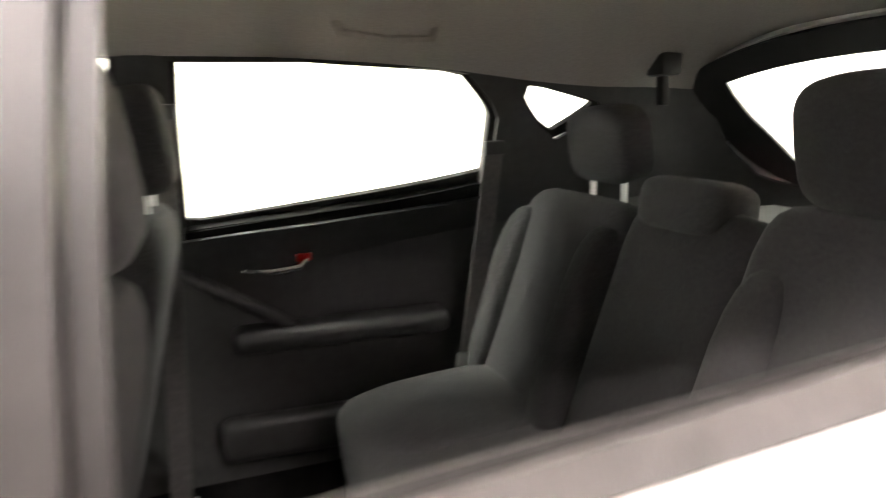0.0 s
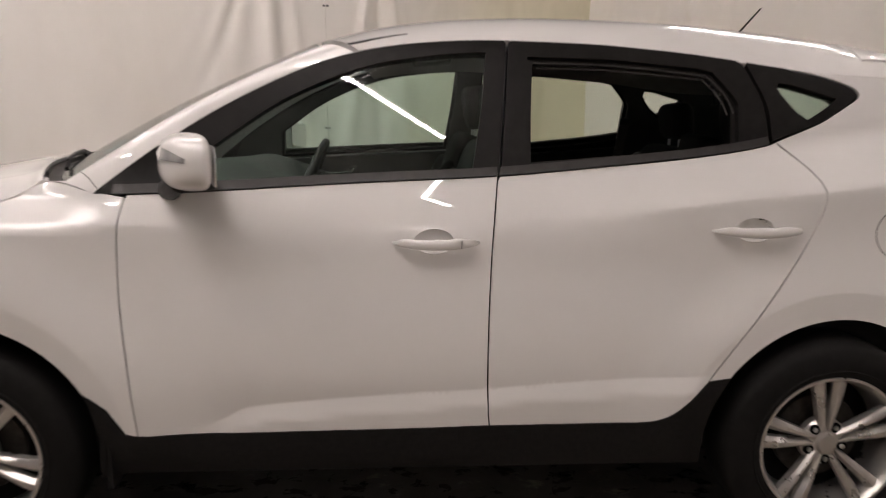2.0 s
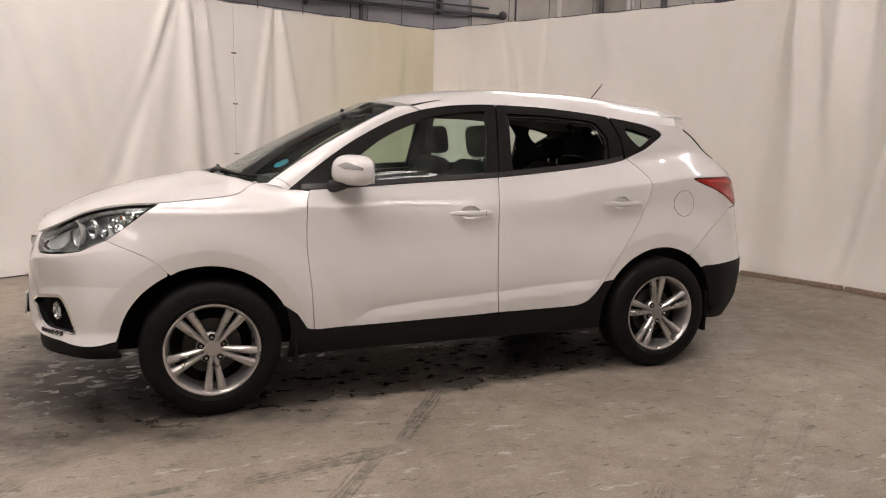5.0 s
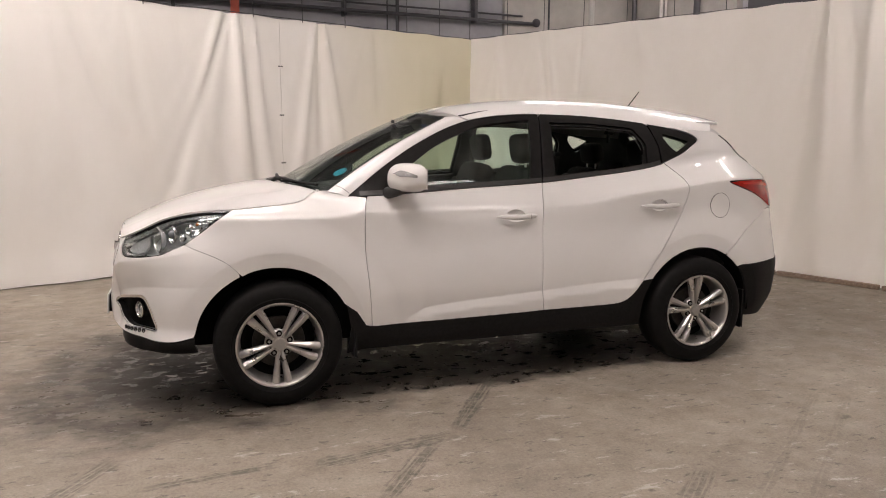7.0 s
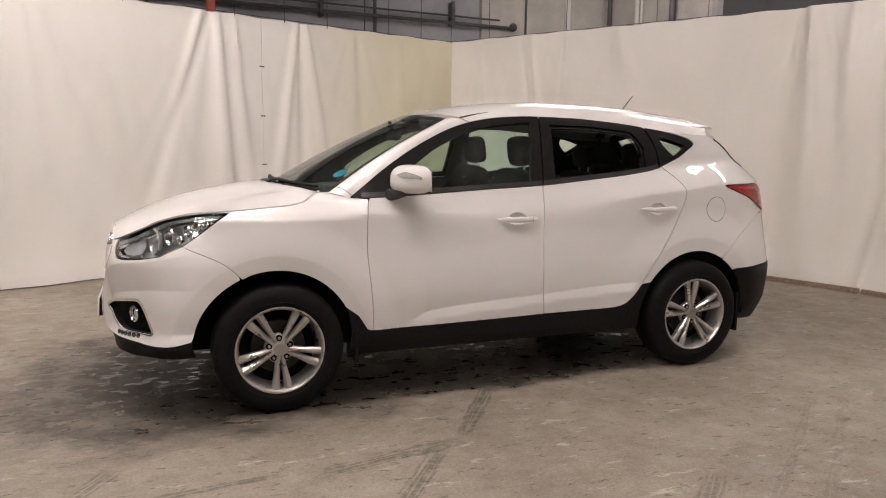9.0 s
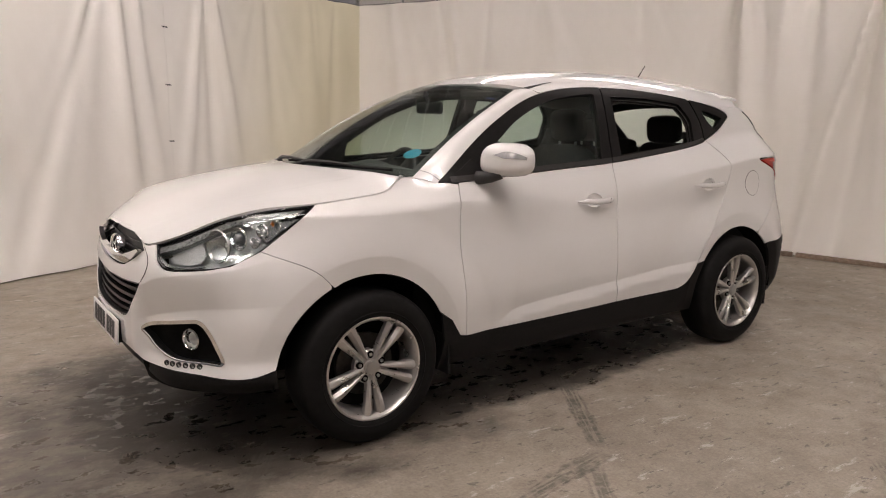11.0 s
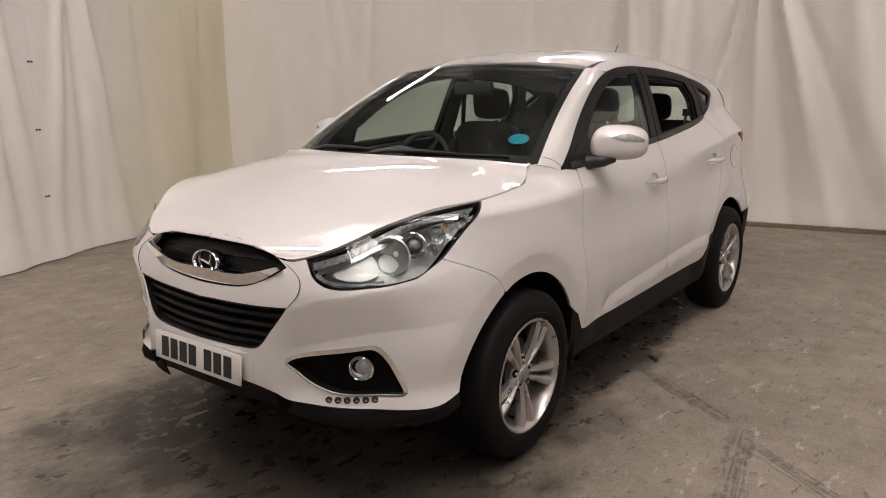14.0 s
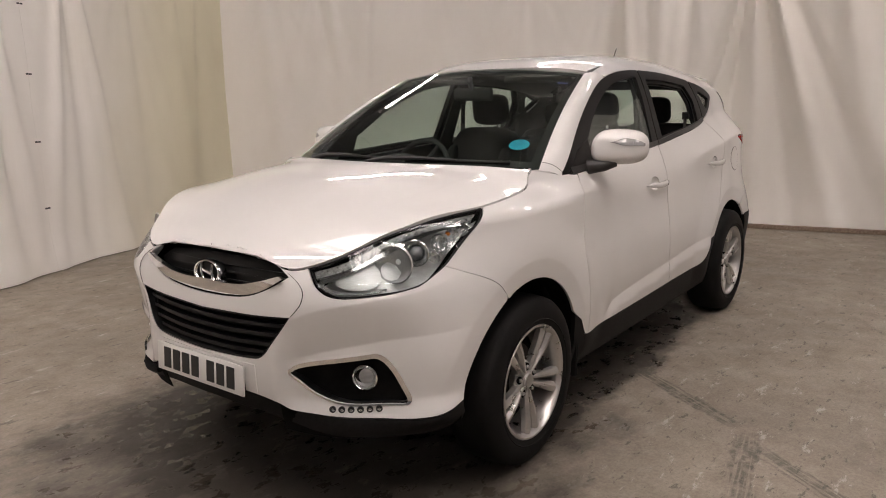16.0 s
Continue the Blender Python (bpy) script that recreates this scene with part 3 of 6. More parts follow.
def hall():
    """Outer walls and roof round the screened bay."""
    for nm, a in (("wall_north", (-14, 9.5, 7.2, 9.8)), ("wall_south", (-14, -14.3, 7.5, -14)), ("wall_west", (-14.3, -14, -14, 9.8)), ("wall_east", (7.2, -14, 7.5, 9.8))):
        bm = bmesh.new()
        box(bm, a[0], a[2], a[1], a[3], 0, ROOF_Z + 0.3)
        tagged(mesh_object(nm, bm, WALLPAINT, shade=False), "grey painted block wall of the hall", "wall", kind="structure")
    # roof: ribbed sheets with rooflight strips left open
    rows = [(-11.2, -9.6, [(-4, -1), (7, 18)]), (-5.6, -4.3, [(6.2, 9.5)]), (-4.1, -2.5, [(-3, 2.5)]), (-.6, .9, [(-3.0, -1.2)]), (4.8, 6.2, [(-16, -9)])]
    bm = bmesh.new()
    v = -22.0
    for a, b, lights in rows + [(22.0, 22.0, [])]:
        box(bm, -24, 24, v, a, ROOF_Z + 0.1, ROOF_Z + 0.2, m=TURN_ROOF)
        u = -24
        for u0, u1 in lights + [(24, 24)]:
            if b > a and u0 > u:
                box(bm, u, u0, a, b, ROOF_Z + 0.1, ROOF_Z + 0.2, m=TURN_ROOF)
            u = u1
        v = b
    for i in range(100):
        u = -20 + i * 0.4
        box(bm, u - 0.035, u + 0.035, -20, 20, ROOF_Z + 0.02, ROOF_Z + 0.1, m=TURN_ROOF)
    tagged(mesh_object("ceiling", bm, ROOFSHEET, shade=False), "dull grey ribbed roof sheeting", "ceiling", kind="structure")
    for a, b, u0, u1 in [(a, b, u0, u1) for a, b, lights in rows for u0, u1 in lights]:
        bm = bmesh.new()
        box(bm, u0, u1, a, b, ROOF_Z + 0.13, ROOF_Z + 0.15, m=TURN_ROOF)
        tagged(mesh_object("rooflight", bm, ROOF_GLOW, shade=False), "translucent ribbed rooflight sheet glowing with daylight", "rooflight", "rooflights", "structure")
    # paler pier and dark doorway band high on the walls
    bm = bmesh.new()
    box(bm, 4.25, 7.2, 9.38, 9.5, 0, ROOF_Z)
    tagged(mesh_object("wall_pier", bm, PALE_WALL, shade=False), "pale plastered wall pier", "wall", kind="structure")
    bm = bmesh.new()
    box(bm, 7.08, 7.2, 6.0, 9.38, 0, ROOF_Z)
    tagged(mesh_object("wall_pier", bm, PALE_WALL, shade=False), "pale plastered wall pier", "wall", kind="structure")
    bm = bmesh.new()
    box(bm, 7.06, 7.2, -4.0, 5.7, 2.4, ROOF_Z - .3)
    tagged(mesh_object("wall_panel", bm, PIPE_DARK, shade=False), "dark opening high in the hall wall", "wall", kind="structure")


PALE_WALL = grain(material("dusty_plaster", (.42, .40, .37), 0.85), 1.5, (.36, .345, .32), (.48, .46, .43))
hall()


def tube_light(u, v, z, turn=0.0):
    root = new("tube_light")
    p = TURN_ROOF @ Vector((u, v, 0))
    root.location, root.rotation_euler = (p.x, p.y, z), (0, 0, radians(-36.87 + turn))
    bm = bmesh.new()
    box(bm, -1.2, 1.2, -0.05, 0.05, 0.03, 0.10, 0.01)
    part("batten", bm, PIPE_PALE, root)
    bm = bmesh.new()
    tube(bm, [(-1.16, 0, 0), (1.16, 0, 0)], 0.027, 12)
    part("tube", bm, TUBE_GLOW, root, "glowing fluorescent tube")
    for sx in (-0.7, 0.7):
        bm = bmesh.new()
        tube(bm, [(sx, 0, 0.09), (sx, 0, ROOF_Z + 0.12 - z)], 0.006, 6)
        part("hanger", bm, PIPE_DARK, root)
    return tagged(root, "suspended white batten with a lit fluorescent tube", "tube light", "tube lights")


# all but the two askew tubes are unseen, added to light the curtains
for tu, tv in ((2.75, -3.9), (-1.7, -5.0), (-5.4, -1.2), (-3.9, -.3), (3.2, 5.0), (.3, 7.2), (4.6, 1.2)):
    tube_light(tu, tv, 4.95, -21.7 if tv < -3 else 0.0)


def upright(name, x, y, z0, z1, r, mat, label, category):
    bm = bmesh.new()
    tube(bm, [(x, y, z0), (x, y, (z0 + z1) / 2), (x, y, z1)], r, 12)
    return tagged(part(name, bm, mat, None), label, category)


# pipes and posts that show above the screens
for x, r, mat, lab in ((2.02, .035, PIPE_DARK, "dark painted drain pipe on the hall wall"), (1.82, .012, PIPE_DARK, "thin dark conduit on the hall wall"),
                       (6.18, .055, PIPE_PALE, "pale painted pipe on the hall wall"), (5.2, .02, PIPE_DARK, "thin dark conduit on the hall wall")):
    upright("wall_pipe", x, 9.33, 0, ROOF_Z + .12, r, mat, lab, "pipe")
for y, r, mat, lab in ((8.95, .05, PIPE_DARK, "dark steel column by the hall wall"), (8.0, .04, PIPE_PALE, "pale painted pipe on the hall wall"), (7.85, .02, PIPE_PALE, "thin pale pipe on the hall wall"), (6.9, .06, PIPE_DARK, "dark steel column by the hall wall")):
    upright("wall_pipe", 6.95, y, 0, ROOF_Z + .12, r, mat, lab, "pipe")
bm = bmesh.new()
box(bm, -1.09, -.95, 8.2, 8.34, 0, ROOF_Z + .12, .01)
tagged(part("steel_post", bm, PIPE_RED, None), "orange-red painted steel post", "post")
# a pipe run on brackets, ending in a valve
run = new("pipe_run")
bm = bmesh.new()
tube(bm, [(-6.5, 9.30, 3.95), (4.9, 9.30, 3.72)], .035, 10)
part("long_pipe", bm, PIPE_DARK, run)
bm = bmesh.new()
tube(bm, [(-6.5, 9.30, 4.10), (4.6, 9.30, 3.86)], .018, 8)
part("thin_pipe", bm, PIPE_DARK, run)
bm = bmesh.new()
bmesh.ops.create_uvsphere(bm, u_segments=14, v_segments=10, radius=.085, matrix=Matrix.Translation((4.9, 9.28, 3.74)))
part("valve", bm, PIPE_DARK, run)
for x in (-5, -2, 1, 3.6):
    bm = bmesh.new()
    box(bm, x - .03, x + .03, 9.26, 9.5, 3.7, 4.15, .005)
    part("bracket", bm, PIPE_DARK, run)
tagged(run, "dark pipe run with brackets along the hall wall", "pipe")
bm = bmesh.new()
box(bm, .9, 1.5, 8.9, 9.2, 4.05, 4.5, .03)
box(bm, 1.17, 1.23, 9.2, 9.5, 4.2, 4.3)
tagged(part("wall_heater", bm, PIPE_DARK, None), "dark box heater fixed to the hall wall", "heater")


# wires that carry the screens
def wire(path, d, k):
    p, n = along(path, d)
    bm = bmesh.new()
    tube(bm, [(p.x, p.y, CURTAIN_TOP - .03), (p.x + .01 * math.sin(k), p.y, 4.0), (p.x, p.y, ROOF_Z + .14)], .0045, 6)
    tagged(part("curtain_wire", bm, PIPE_DARK, None), "thin dark wire holding up the curtain", "wire", "curtain wires")


for k, d in enumerate((2.1, 3.34, 4.58, 5.82, 7.06, 7.7, 8.3)):
    wire(LEFT_PATH, d, k)
for k, d in enumerate((.6, 1.15, 1.70)):
    wire(MID_PATH, d, k)
for k, d in enumerate((.65, 1.25, 1.85, 2.45, 3.05, 3.65, 4.25, 5.4, 6.6)):
    wire(RIGHT_PATH, d, k)
bm = bmesh.new()
for path in (LEFT_PATH, MID_PATH, RIGHT_PATH):
    tube(bm, [(x, y, CURTAIN_TOP + .004) for x, y in path], .004, 6)
tagged(part("curtain_line", bm, PIPE_DARK, None), "taut wire along the curtain tops", "wire", kind="structure")
# toggles down the joint between two sheets
for z in (2.276, 1.709, 1.143, .571, .05):
    for off in (-.016, .016):
        p, n = along(LEFT_PATH, 7.40 + off)
        h = (z - .012) / (CURTAIN_TOP - .012)
        q = p - n * (max(fold_shape(LEFT_FOLDS, 7.385, h), fold_shape(LEFT_FOLDS, 7.415, h)) + .008)
        bm = bmesh.new()
        box(bm, -.013, .013, -.007, .007, -.004, .004, .002, 1, Matrix.Translation((q.x, q.y, z)) @ Matrix(((-n.y, 0, -n.x, 0), (n.x, 0, -n.y, 0), (0, 1, 0, 0), (0, 0, 0, 1))))
        part("toggle", bm, PIPE_DARK, CURTAIN_WEST, "dark metal toggle")
# timber batten along the foot of the east screen
def batten(d0, d1):
    p0, n0 = along(RIGHT_PATH, d0)
    p1, n1 = along(RIGHT_PATH, d1)
    bm = bmesh.new()
    a, b = p0 - n0 * .14, p1 - n0 * .14
    ln = (b - a).length
    ang = math.atan2(b.y - a.y, b.x - a.x)
    box(bm, 0, ln - .006, -.025, .025, 0, .045, .004, 1, Matrix.Translation((a.x, a.y, .001)) @ Matrix.Rotation(ang, 4, "Z"))
    tagged(part("floor_batten", bm, TIMBER, None), "worn brown timber batten along the curtain foot", "batten", "curtain battens")


TIMBER = grain(material("worn_timber", (.2, .13, .09), .75), 8, (.17, .12, .085), (.32, .24, .18), stretch=(1, 6, 6), bump=.3, bump_scale=60)
for a, b in ((1.2, 4.4), (4.44, 5.45), (5.5, 7.5)):
    batten(a, b)


# ---- the car ----
CAR = new("car")
tagged(CAR, "freshly washed white compact SUV with one rear window wound down", "car")


def inside(p, loops):
    x, y = p
    hit = False
    for loop in loops:
        for (x0, y0), (x1, y1) in zip(loop, loop[1:] + loop[:1]):
            if (y0 > y) != (y1 > y) and x < (x1 - x0) * (y - y0) / (y1 - y0) + x0:
                hit = not hit
    return hit


def dense(loop, step):
    out = []
    for (x0, y0), (x1, y1) in zip(loop, loop[1:] + loop[:1]):
        n = max(1, int(math.hypot(x1 - x0, y1 - y0) / step))
        out += [(x0 + (x1 - x0) * i / n, y0 + (y1 - y0) * i / n) for i in range(n)]
    return out


def flow(pts, n=6):
    """An open smooth line through points."""
    p = [Vector(q) for q in pts]
    p = [p[0] * 2 - p[1]] + p + [p[-1] * 2 - p[-2]]
    out = []
    for a, b, c, d in zip(p, p[1:], p[2:], p[3:]):
        for i in range(n):
            t = i / n
            out.append(tuple(0.5 * (2 * b + (c - a) * t + (2 * a - 5 * b + 4 * c - d) * t * t + (3 * b - a - 3 * c + d) * t ** 3)))
    return out + [tuple(pts[-1])]


def ring(pts, n=6):
    """A closed smooth line through points."""
    p = [Vector(q) for q in pts]
    out = []
    for k in range(len(p)):
        a, b, c, d = p[k - 1], p[k], p[(k + 1) % len(p)], p[(k + 2) % len(p)]
        for i in range(n):
            t = i / n
            out.append(tuple(0.5 * (2 * b + (c - a) * t + (2 * a - 5 * b + 4 * c - d) * t * t + (3 * b - a - 3 * c + d) * t ** 3)))
    return out


def area(loop):
    return sum(x0 * y1 - x1 * y0 for (x0, y0), (x1, y1) in zip(loop, loop[1:] + loop[:1])) / 2


def shrink(loop, d):
    """The loop moved inwards by d."""
    sign = 1 if area(loop) > 0 else -1
    out, n = [], len(loop)
    for i in range(n):
        a, b, c = Vector(loop[i - 1]), Vector(loop[i]), Vector(loop[(i + 1) % n])
        e0, e1 = (b - a), (c - b)
        if e0.length < 1e-6 or e1.length < 1e-6:
            out.append(tuple(b))
            continue
        n0, n1 = Vector((-e0.y, e0.x)).normalized() * sign, Vector((-e1.y, e1.x)).normalized() * sign
        k = n0 + n1
        k = k / max(0.4, k.length_squared / 2) if k.length > 1e-4 else n0
        out.append(tuple(b + k * d))
    return out


def circle(cx, cz, r, a0, a1, n=26):
    return [(cx + r * math.cos(radians(a0 + (a1 - a0) * i / n)), cz + r * math.sin(radians(a0 + (a1 - a0) * i / n))) for i in range(n + 1)]


MIDDLE = Vector((0.0, 0.0, 0.75))


def panel(name, loop, surf, mat, parent=None, step=0.035, thick=0.012, holes=(), sides=(-1,), out=0.0, label="", gap=0.0, edge=0.0):
    """A curved panel: the outline loop (and holes) lies in the two parameters of surf, which gives points with y to the outside.
    sides: -1 the car's own left, 1 its right. out: metres proud of the surface. edge: how far the rim rolls in."""
    if gap:
        loop, holes = shrink(loop, gap), [shrink(h, -gap) for h in holes]
    if len(sides) == 2:
        loop = [(S_NOSE if a < S_NOSE + .006 else S_TAIL if a > S_TAIL - .006 else a, b) for a, b in loop]
    loops = [dense(list(loop), step)] + [dense(list(h), step) for h in holes]
    pts, edges = [], []
    for lp in loops:
        n0 = len(pts)
        pts += lp
        edges += [(n0 + i, n0 + (i + 1) % len(lp)) for i in range(len(lp))]
    a0, a1 = min(p[0] for p in loops[0]), max(p[0] for p in loops[0])
    b0, b1 = min(p[1] for p in loops[0]), max(p[1] for p in loops[0])
    rim_pts = np.array(pts)
    if surf is wall:
        for line in CREASES:
            last = None
            for (p0, q0), (p1, q1) in zip(line, line[1:]):
                if last and math.hypot(p0 - last[0], q0 - last[1]) < .6 * step:
                    continue
                last = (p0, q0)
                n = math.hypot(p1 - p0, q1 - q0)
                for k in (-.0045, .0045):
                    c = (p0 - (q1 - q0) / n * k, q0 + (p1 - p0) / n * k)
                    if a0 < c[0] < a1 and b0 < c[1] < b1 and inside(c, loops) and ((rim_pts[:, 0] - c[0]) ** 2 + (rim_pts[:, 1] - c[1]) ** 2).min() > .0055 ** 2:
                        pts.append(c)
        rim_pts = np.array(pts)
    a = a0 + step / 2
    while a < a1:
        b = b0 + step / 2
        while b < b1:
            if inside((a, b), loops) and ((rim_pts - (a, b)) ** 2).sum(1).min() > (0.45 * step) ** 2:
                pts.append((a, b))
            b += step
        a += step
    co, _, tris, *_ = geometry_cdt([Vector(p) for p in pts], edges, [], 0, 1e-7)
    tris = [t for t in tris if inside(tuple(sum((Vector(co[i]) for i in t), Vector((0, 0))) / 3), loops)]
    e = 0.003
    flat, normals = [], []
    for c in co:
        u, v = c
        p = Vector(surf(u, v))
        du = Vector(surf(u + e, v)) - Vector(surf(u - e, v))
        dv = Vector(surf(u, v + e)) - Vector(surf(u, v - e))
        n = du.cross(dv)
        n = n.normalized() if n.length > 1e-12 else (p - MIDDLE).normalized()
        if len(sides) == 2 and (u < S_NOSE + .004 or u > S_TAIL - .004):
            n = Vector((n.x if abs(n.x) > 1e-3 else -1.0, 0, n.z)).normalized()
            p.y = 0.0
        if n.dot(p - MIDDLE) < 0:
            n = -n
        flat.append(p + n * out)
        normals.append(n)
    count = {}
    for t in tris:
        for i in range(3):
            k = (t[i], t[(i + 1) % 3])
            count[k] = count.get(k, 0) + 1
    border = [k for k in count if (k[1], k[0]) not in count]
    verts, faces, loop_n = [], [], []
    middle = [len(sides) == 2 and abs(p.y) < 1e-6 for p in flat]
    if len(sides) == 2:
        border = [(i, j) for i, j in border if not (middle[i] and middle[j])]
    for sgn in sides:
        base = len(verts)
        front = [Vector((p.x, p.y * sgn, p.z)) for p in flat]
        ns = [Vector((n.x, n.y * sgn, n.z)) for n in normals]
        back = [p - n * thick for p, n in zip(front, ns)]
        verts += front
        nb = len(verts)
        verts += back
        if sgn == sides[0]:
            first, first_back = base, nb

        def at(i):
            return first + i if middle[i] else base + i

        def under(i):
            return first_back + i if middle[i] else nb + i
        for t in tris:
            i, j, k = t
            if (front[j] - front[i]).cross(front[k] - front[i]).dot(ns[i]) < 0:
                i, k = k, i
            faces.append((at(i), at(j), at(k)))
            loop_n += [ns[i], ns[j], ns[k]]
            faces.append((under(k), under(j), under(i)))
            loop_n += [-ns[k], -ns[j], -ns[i]]
        for i, j in border:
            k = len(verts)
            verts += [front[i].copy(), front[j].copy(), back[j].copy(), back[i].copy()]
            rn = (front[j] - front[i]).cross(back[i] - front[i])
            faces.append((k, k + 1, k + 2, k + 3))
            loop_n += [rn.normalized() if rn.length > 1e-12 else ns[i]] * 4
    me = bpy.data.meshes.new(name)
    me.from_pydata([tuple(v) for v in verts], [], faces)
    me.polygons.foreach_set("use_smooth", [True] * len(me.polygons))
    me.update()
    me.normals_split_custom_set([tuple(n) for n in loop_n])
    me.materials.append(mat)
    ob = new(name, me)
    if parent:
        ob.parent = parent
    if label:
        ob["label"] = label
    return ob


from mathutils.geometry import delaunay_2d_cdt as geometry_cdt

BOTH = (-1, 1)
S0 = S_NOSE
ARCH_F, ARCH_R = 0.415, 0.405
arch_f = circle(-1.335, HUB_Z + 0.005, ARCH_F, 168, 28, 40)          # from the bumper over the wheel to the sill
arch_r = circle(1.318, HUB_Z, ARCH_R, 146, 42, 34)
SEAM = (-1.50, 0.727)

door_front = flow([(-.815, .405), (-.828, .62), (-.845, .84), (-.840, 1.03), (-.826, 1.118)])
door_mid = flow([(.237, .418), (.228, .62), (.223, .80), (.225, .95), (.233, 1.06), (.246, 1.186)])
door_rear = flow([(.912, .562), (.99, .69), (1.14, .92), (1.212, 1.06), (1.226, 1.14), (1.196, 1.20), (1.105, 1.287)])
sill_front = flow([(-.815, .404), (-.5, .405), (0, .412), (.24, .418)])
sill_rear = flow([(.24, .418), (.5, .42), (.69, .424), (.77, .438), (.83, .475), (.912, .562)])
hood_line = curve((S0, .935), (-2.489, .928), (-2.328, .898), (-2.267, .908), (-2.156, .94), (-1.944, 1.017), (-1.749, 1.056), (-1.556, 1.066), (-1.37, 1.080), (-1.22, 1.092), (-1.16, 1.106), (-1.12, 1.132), (-1.09, 1.154), (-1.04, 1.150), (-.93, 1.127))
HEADLAMP = [(-2.262, .903)] + flow([(-2.156, .938), (-1.944, 1.014), (-1.749, 1.053), (-1.556, 1.067)]) + flow([(-1.60, 1.035), (-1.707, .955), (-1.791, .895), (-1.898, .846), (-2.018, .828), (-2.155, .822), (-2.222, .848)])
FOG = ring([(-2.335, .553), (-2.240, .588), (-2.083, .612), (-2.03, .611), (-1.992, .572), (-1.962, .512), (-1.942, .452), (-2.0, .446), (-2.150, .452), (-2.235, .478), (-2.296, .515)], 4)
tail_edge = flow([(1.60, 1.46), (1.78, 1.337), (1.95, 1.25), (2.13, 1.176)])
TAILLAMP = flow([(1.558, 1.160), (1.672, 1.170), (2.0, 1.168), (2.24, 1.138)]) + flow([(2.29, 1.06), (2.25, .972), (1.95, 1.045), (1.81, 1.087)])
roof_edge = curve((-0.92, 1.13), (-0.73, 1.272), (-0.51, 1.408), (-0.27, 1.518), (-0.13, 1.555), (0.05, 1.579), (0.24, 1.588), (0.51, 1.583),
                  (0.74, 1.567), (0.94, 1.545), (1.15, 1.515), (1.35, 1.497), (1.60, 1.485))


def on_line(f, a, b, n=24):
    return [(u, f(u)) for u in span(a, b, n)]


# wings
wing = (door_front[::-1][::-1] + [(-.90, 1.128), (-.945, 1.137)] + on_line(hood_line, -.95, -1.552, 16) + [(-1.60, 1.035), (-1.707, .955), (-1.791, .895)]
        + flow([(-1.791, .895), (-1.597, .815), SEAM])[1:] + [p for p in arch_f if p[0] > -1.49] + [(-.90, .495), (-.85, .415)])
panel("wing", wing, wall, PAINT, CAR, step=.018, sides=(-1,), gap=.0014)
panel("wing", wing, wall, PAINT, CAR, sides=(1,), gap=.0014)

# front bumper: both halves in one piece, open at the grilles and lamps
half = ([(-2.398, hood_line(-2.398) - .004), (-2.385, .902)] + flow([(-2.337, .874), (-2.415, .830), (-2.512, .795), (-2.625, .781), (S0, .776)])
        + [(S0, .724)] + flow([(-2.682, .727), (-2.482, .733), (-2.322, .744)]) + flow([(-2.385, .661), (-2.445, .592), (-2.531, .576), (S0, .568)])
        + [(S0, .458)] + flow([(-2.546, .455), (-2.46, .449), (-2.387, .436), (-2.333, .412), (-2.239, .409), (-2.1, .402), (-1.965, .394), (-1.839, .396), (-1.748, .415)])
        + [p for p in arch_f if p[0] < -1.50] + flow([SEAM, (-1.597, .815), (-1.791, .895)])[1:] + flow([(-1.898, .844), (-2.018, .825), (-2.155, .819), (-2.226, .846), (-2.266, .905)]) + [(u, z - .004) for u, z in on_line(hood_line, -2.28, -2.39, 5)])
panel("front_bumper", half, wall, PAINT, CAR, step=.02, holes=[FOG], sides=BOTH, gap=.0009)

# seam of the grille panel
seam = flow([(-2.345, .886), (-2.33, .880), (-2.292, .856), (-2.274, .828), (-2.281, .792), (-2.306, .761), (-2.318, .748)])
for sgn in BOTH:
    panel("panel_seam", [(u - .0014, z) for u, z in seam] + [(u + .0014, z) for u, z in seam[::-1]], wall, DARK, CAR, step=.01, thick=.002, sides=(sgn,), out=.0012)

# doors
front_skin = sill_front + door_mid[1:] + on_line(belt, .24, -.82, 20) + door_front[::-1][1:-1]
quarter = (door_rear + flow([(1.105, 1.287), (1.25, 1.345), (1.345, 1.40), (1.388, 1.428), (1.375, 1.453), (1.325, 1.474), (1.26, 1.492), (1.18, 1.5085)])[1:] + on_line(roof_edge, 1.20, 1.54, 12)
           + tail_edge[1:] + flow([(2.0, 1.172), (1.672, 1.173), (1.555, 1.161), (1.81, 1.084), (1.95, 1.042)]) + flow([(2.02, .97), (1.814, .904), (1.64, .81), (1.53, .71)])
           + [p for p in arch_r[::-1] if p[0] < 1.53] + [(.985, .572)])
WINDOW_F = flow([(.214, 1.546), (.196, 1.37), (.168, 1.192)]) + flow([(-.2, 1.172), (-.60, 1.148)]) + flow([(-.595, 1.255), (-.382, 1.401), (-.151, 1.498), (.05, 1.535), (.19, 1.548)])
WINDOW_R = flow([(.345, 1.536), (.335, 1.37), (.332, 1.205)]) + flow([(.66, 1.232), (.985, 1.264)]) + flow([(.992, 1.40), (.975, 1.43), (.918, 1.497)]) + flow([(.87, 1.508), (.6, 1.532)])
frame_f = [(-.925, 1.122)] + on_line(roof_edge, -.915, .272, 34) + flow([(.280, 1.58), (.264, 1.38), (.249, 1.19)]) + on_line(belt, .235, -.86, 24)
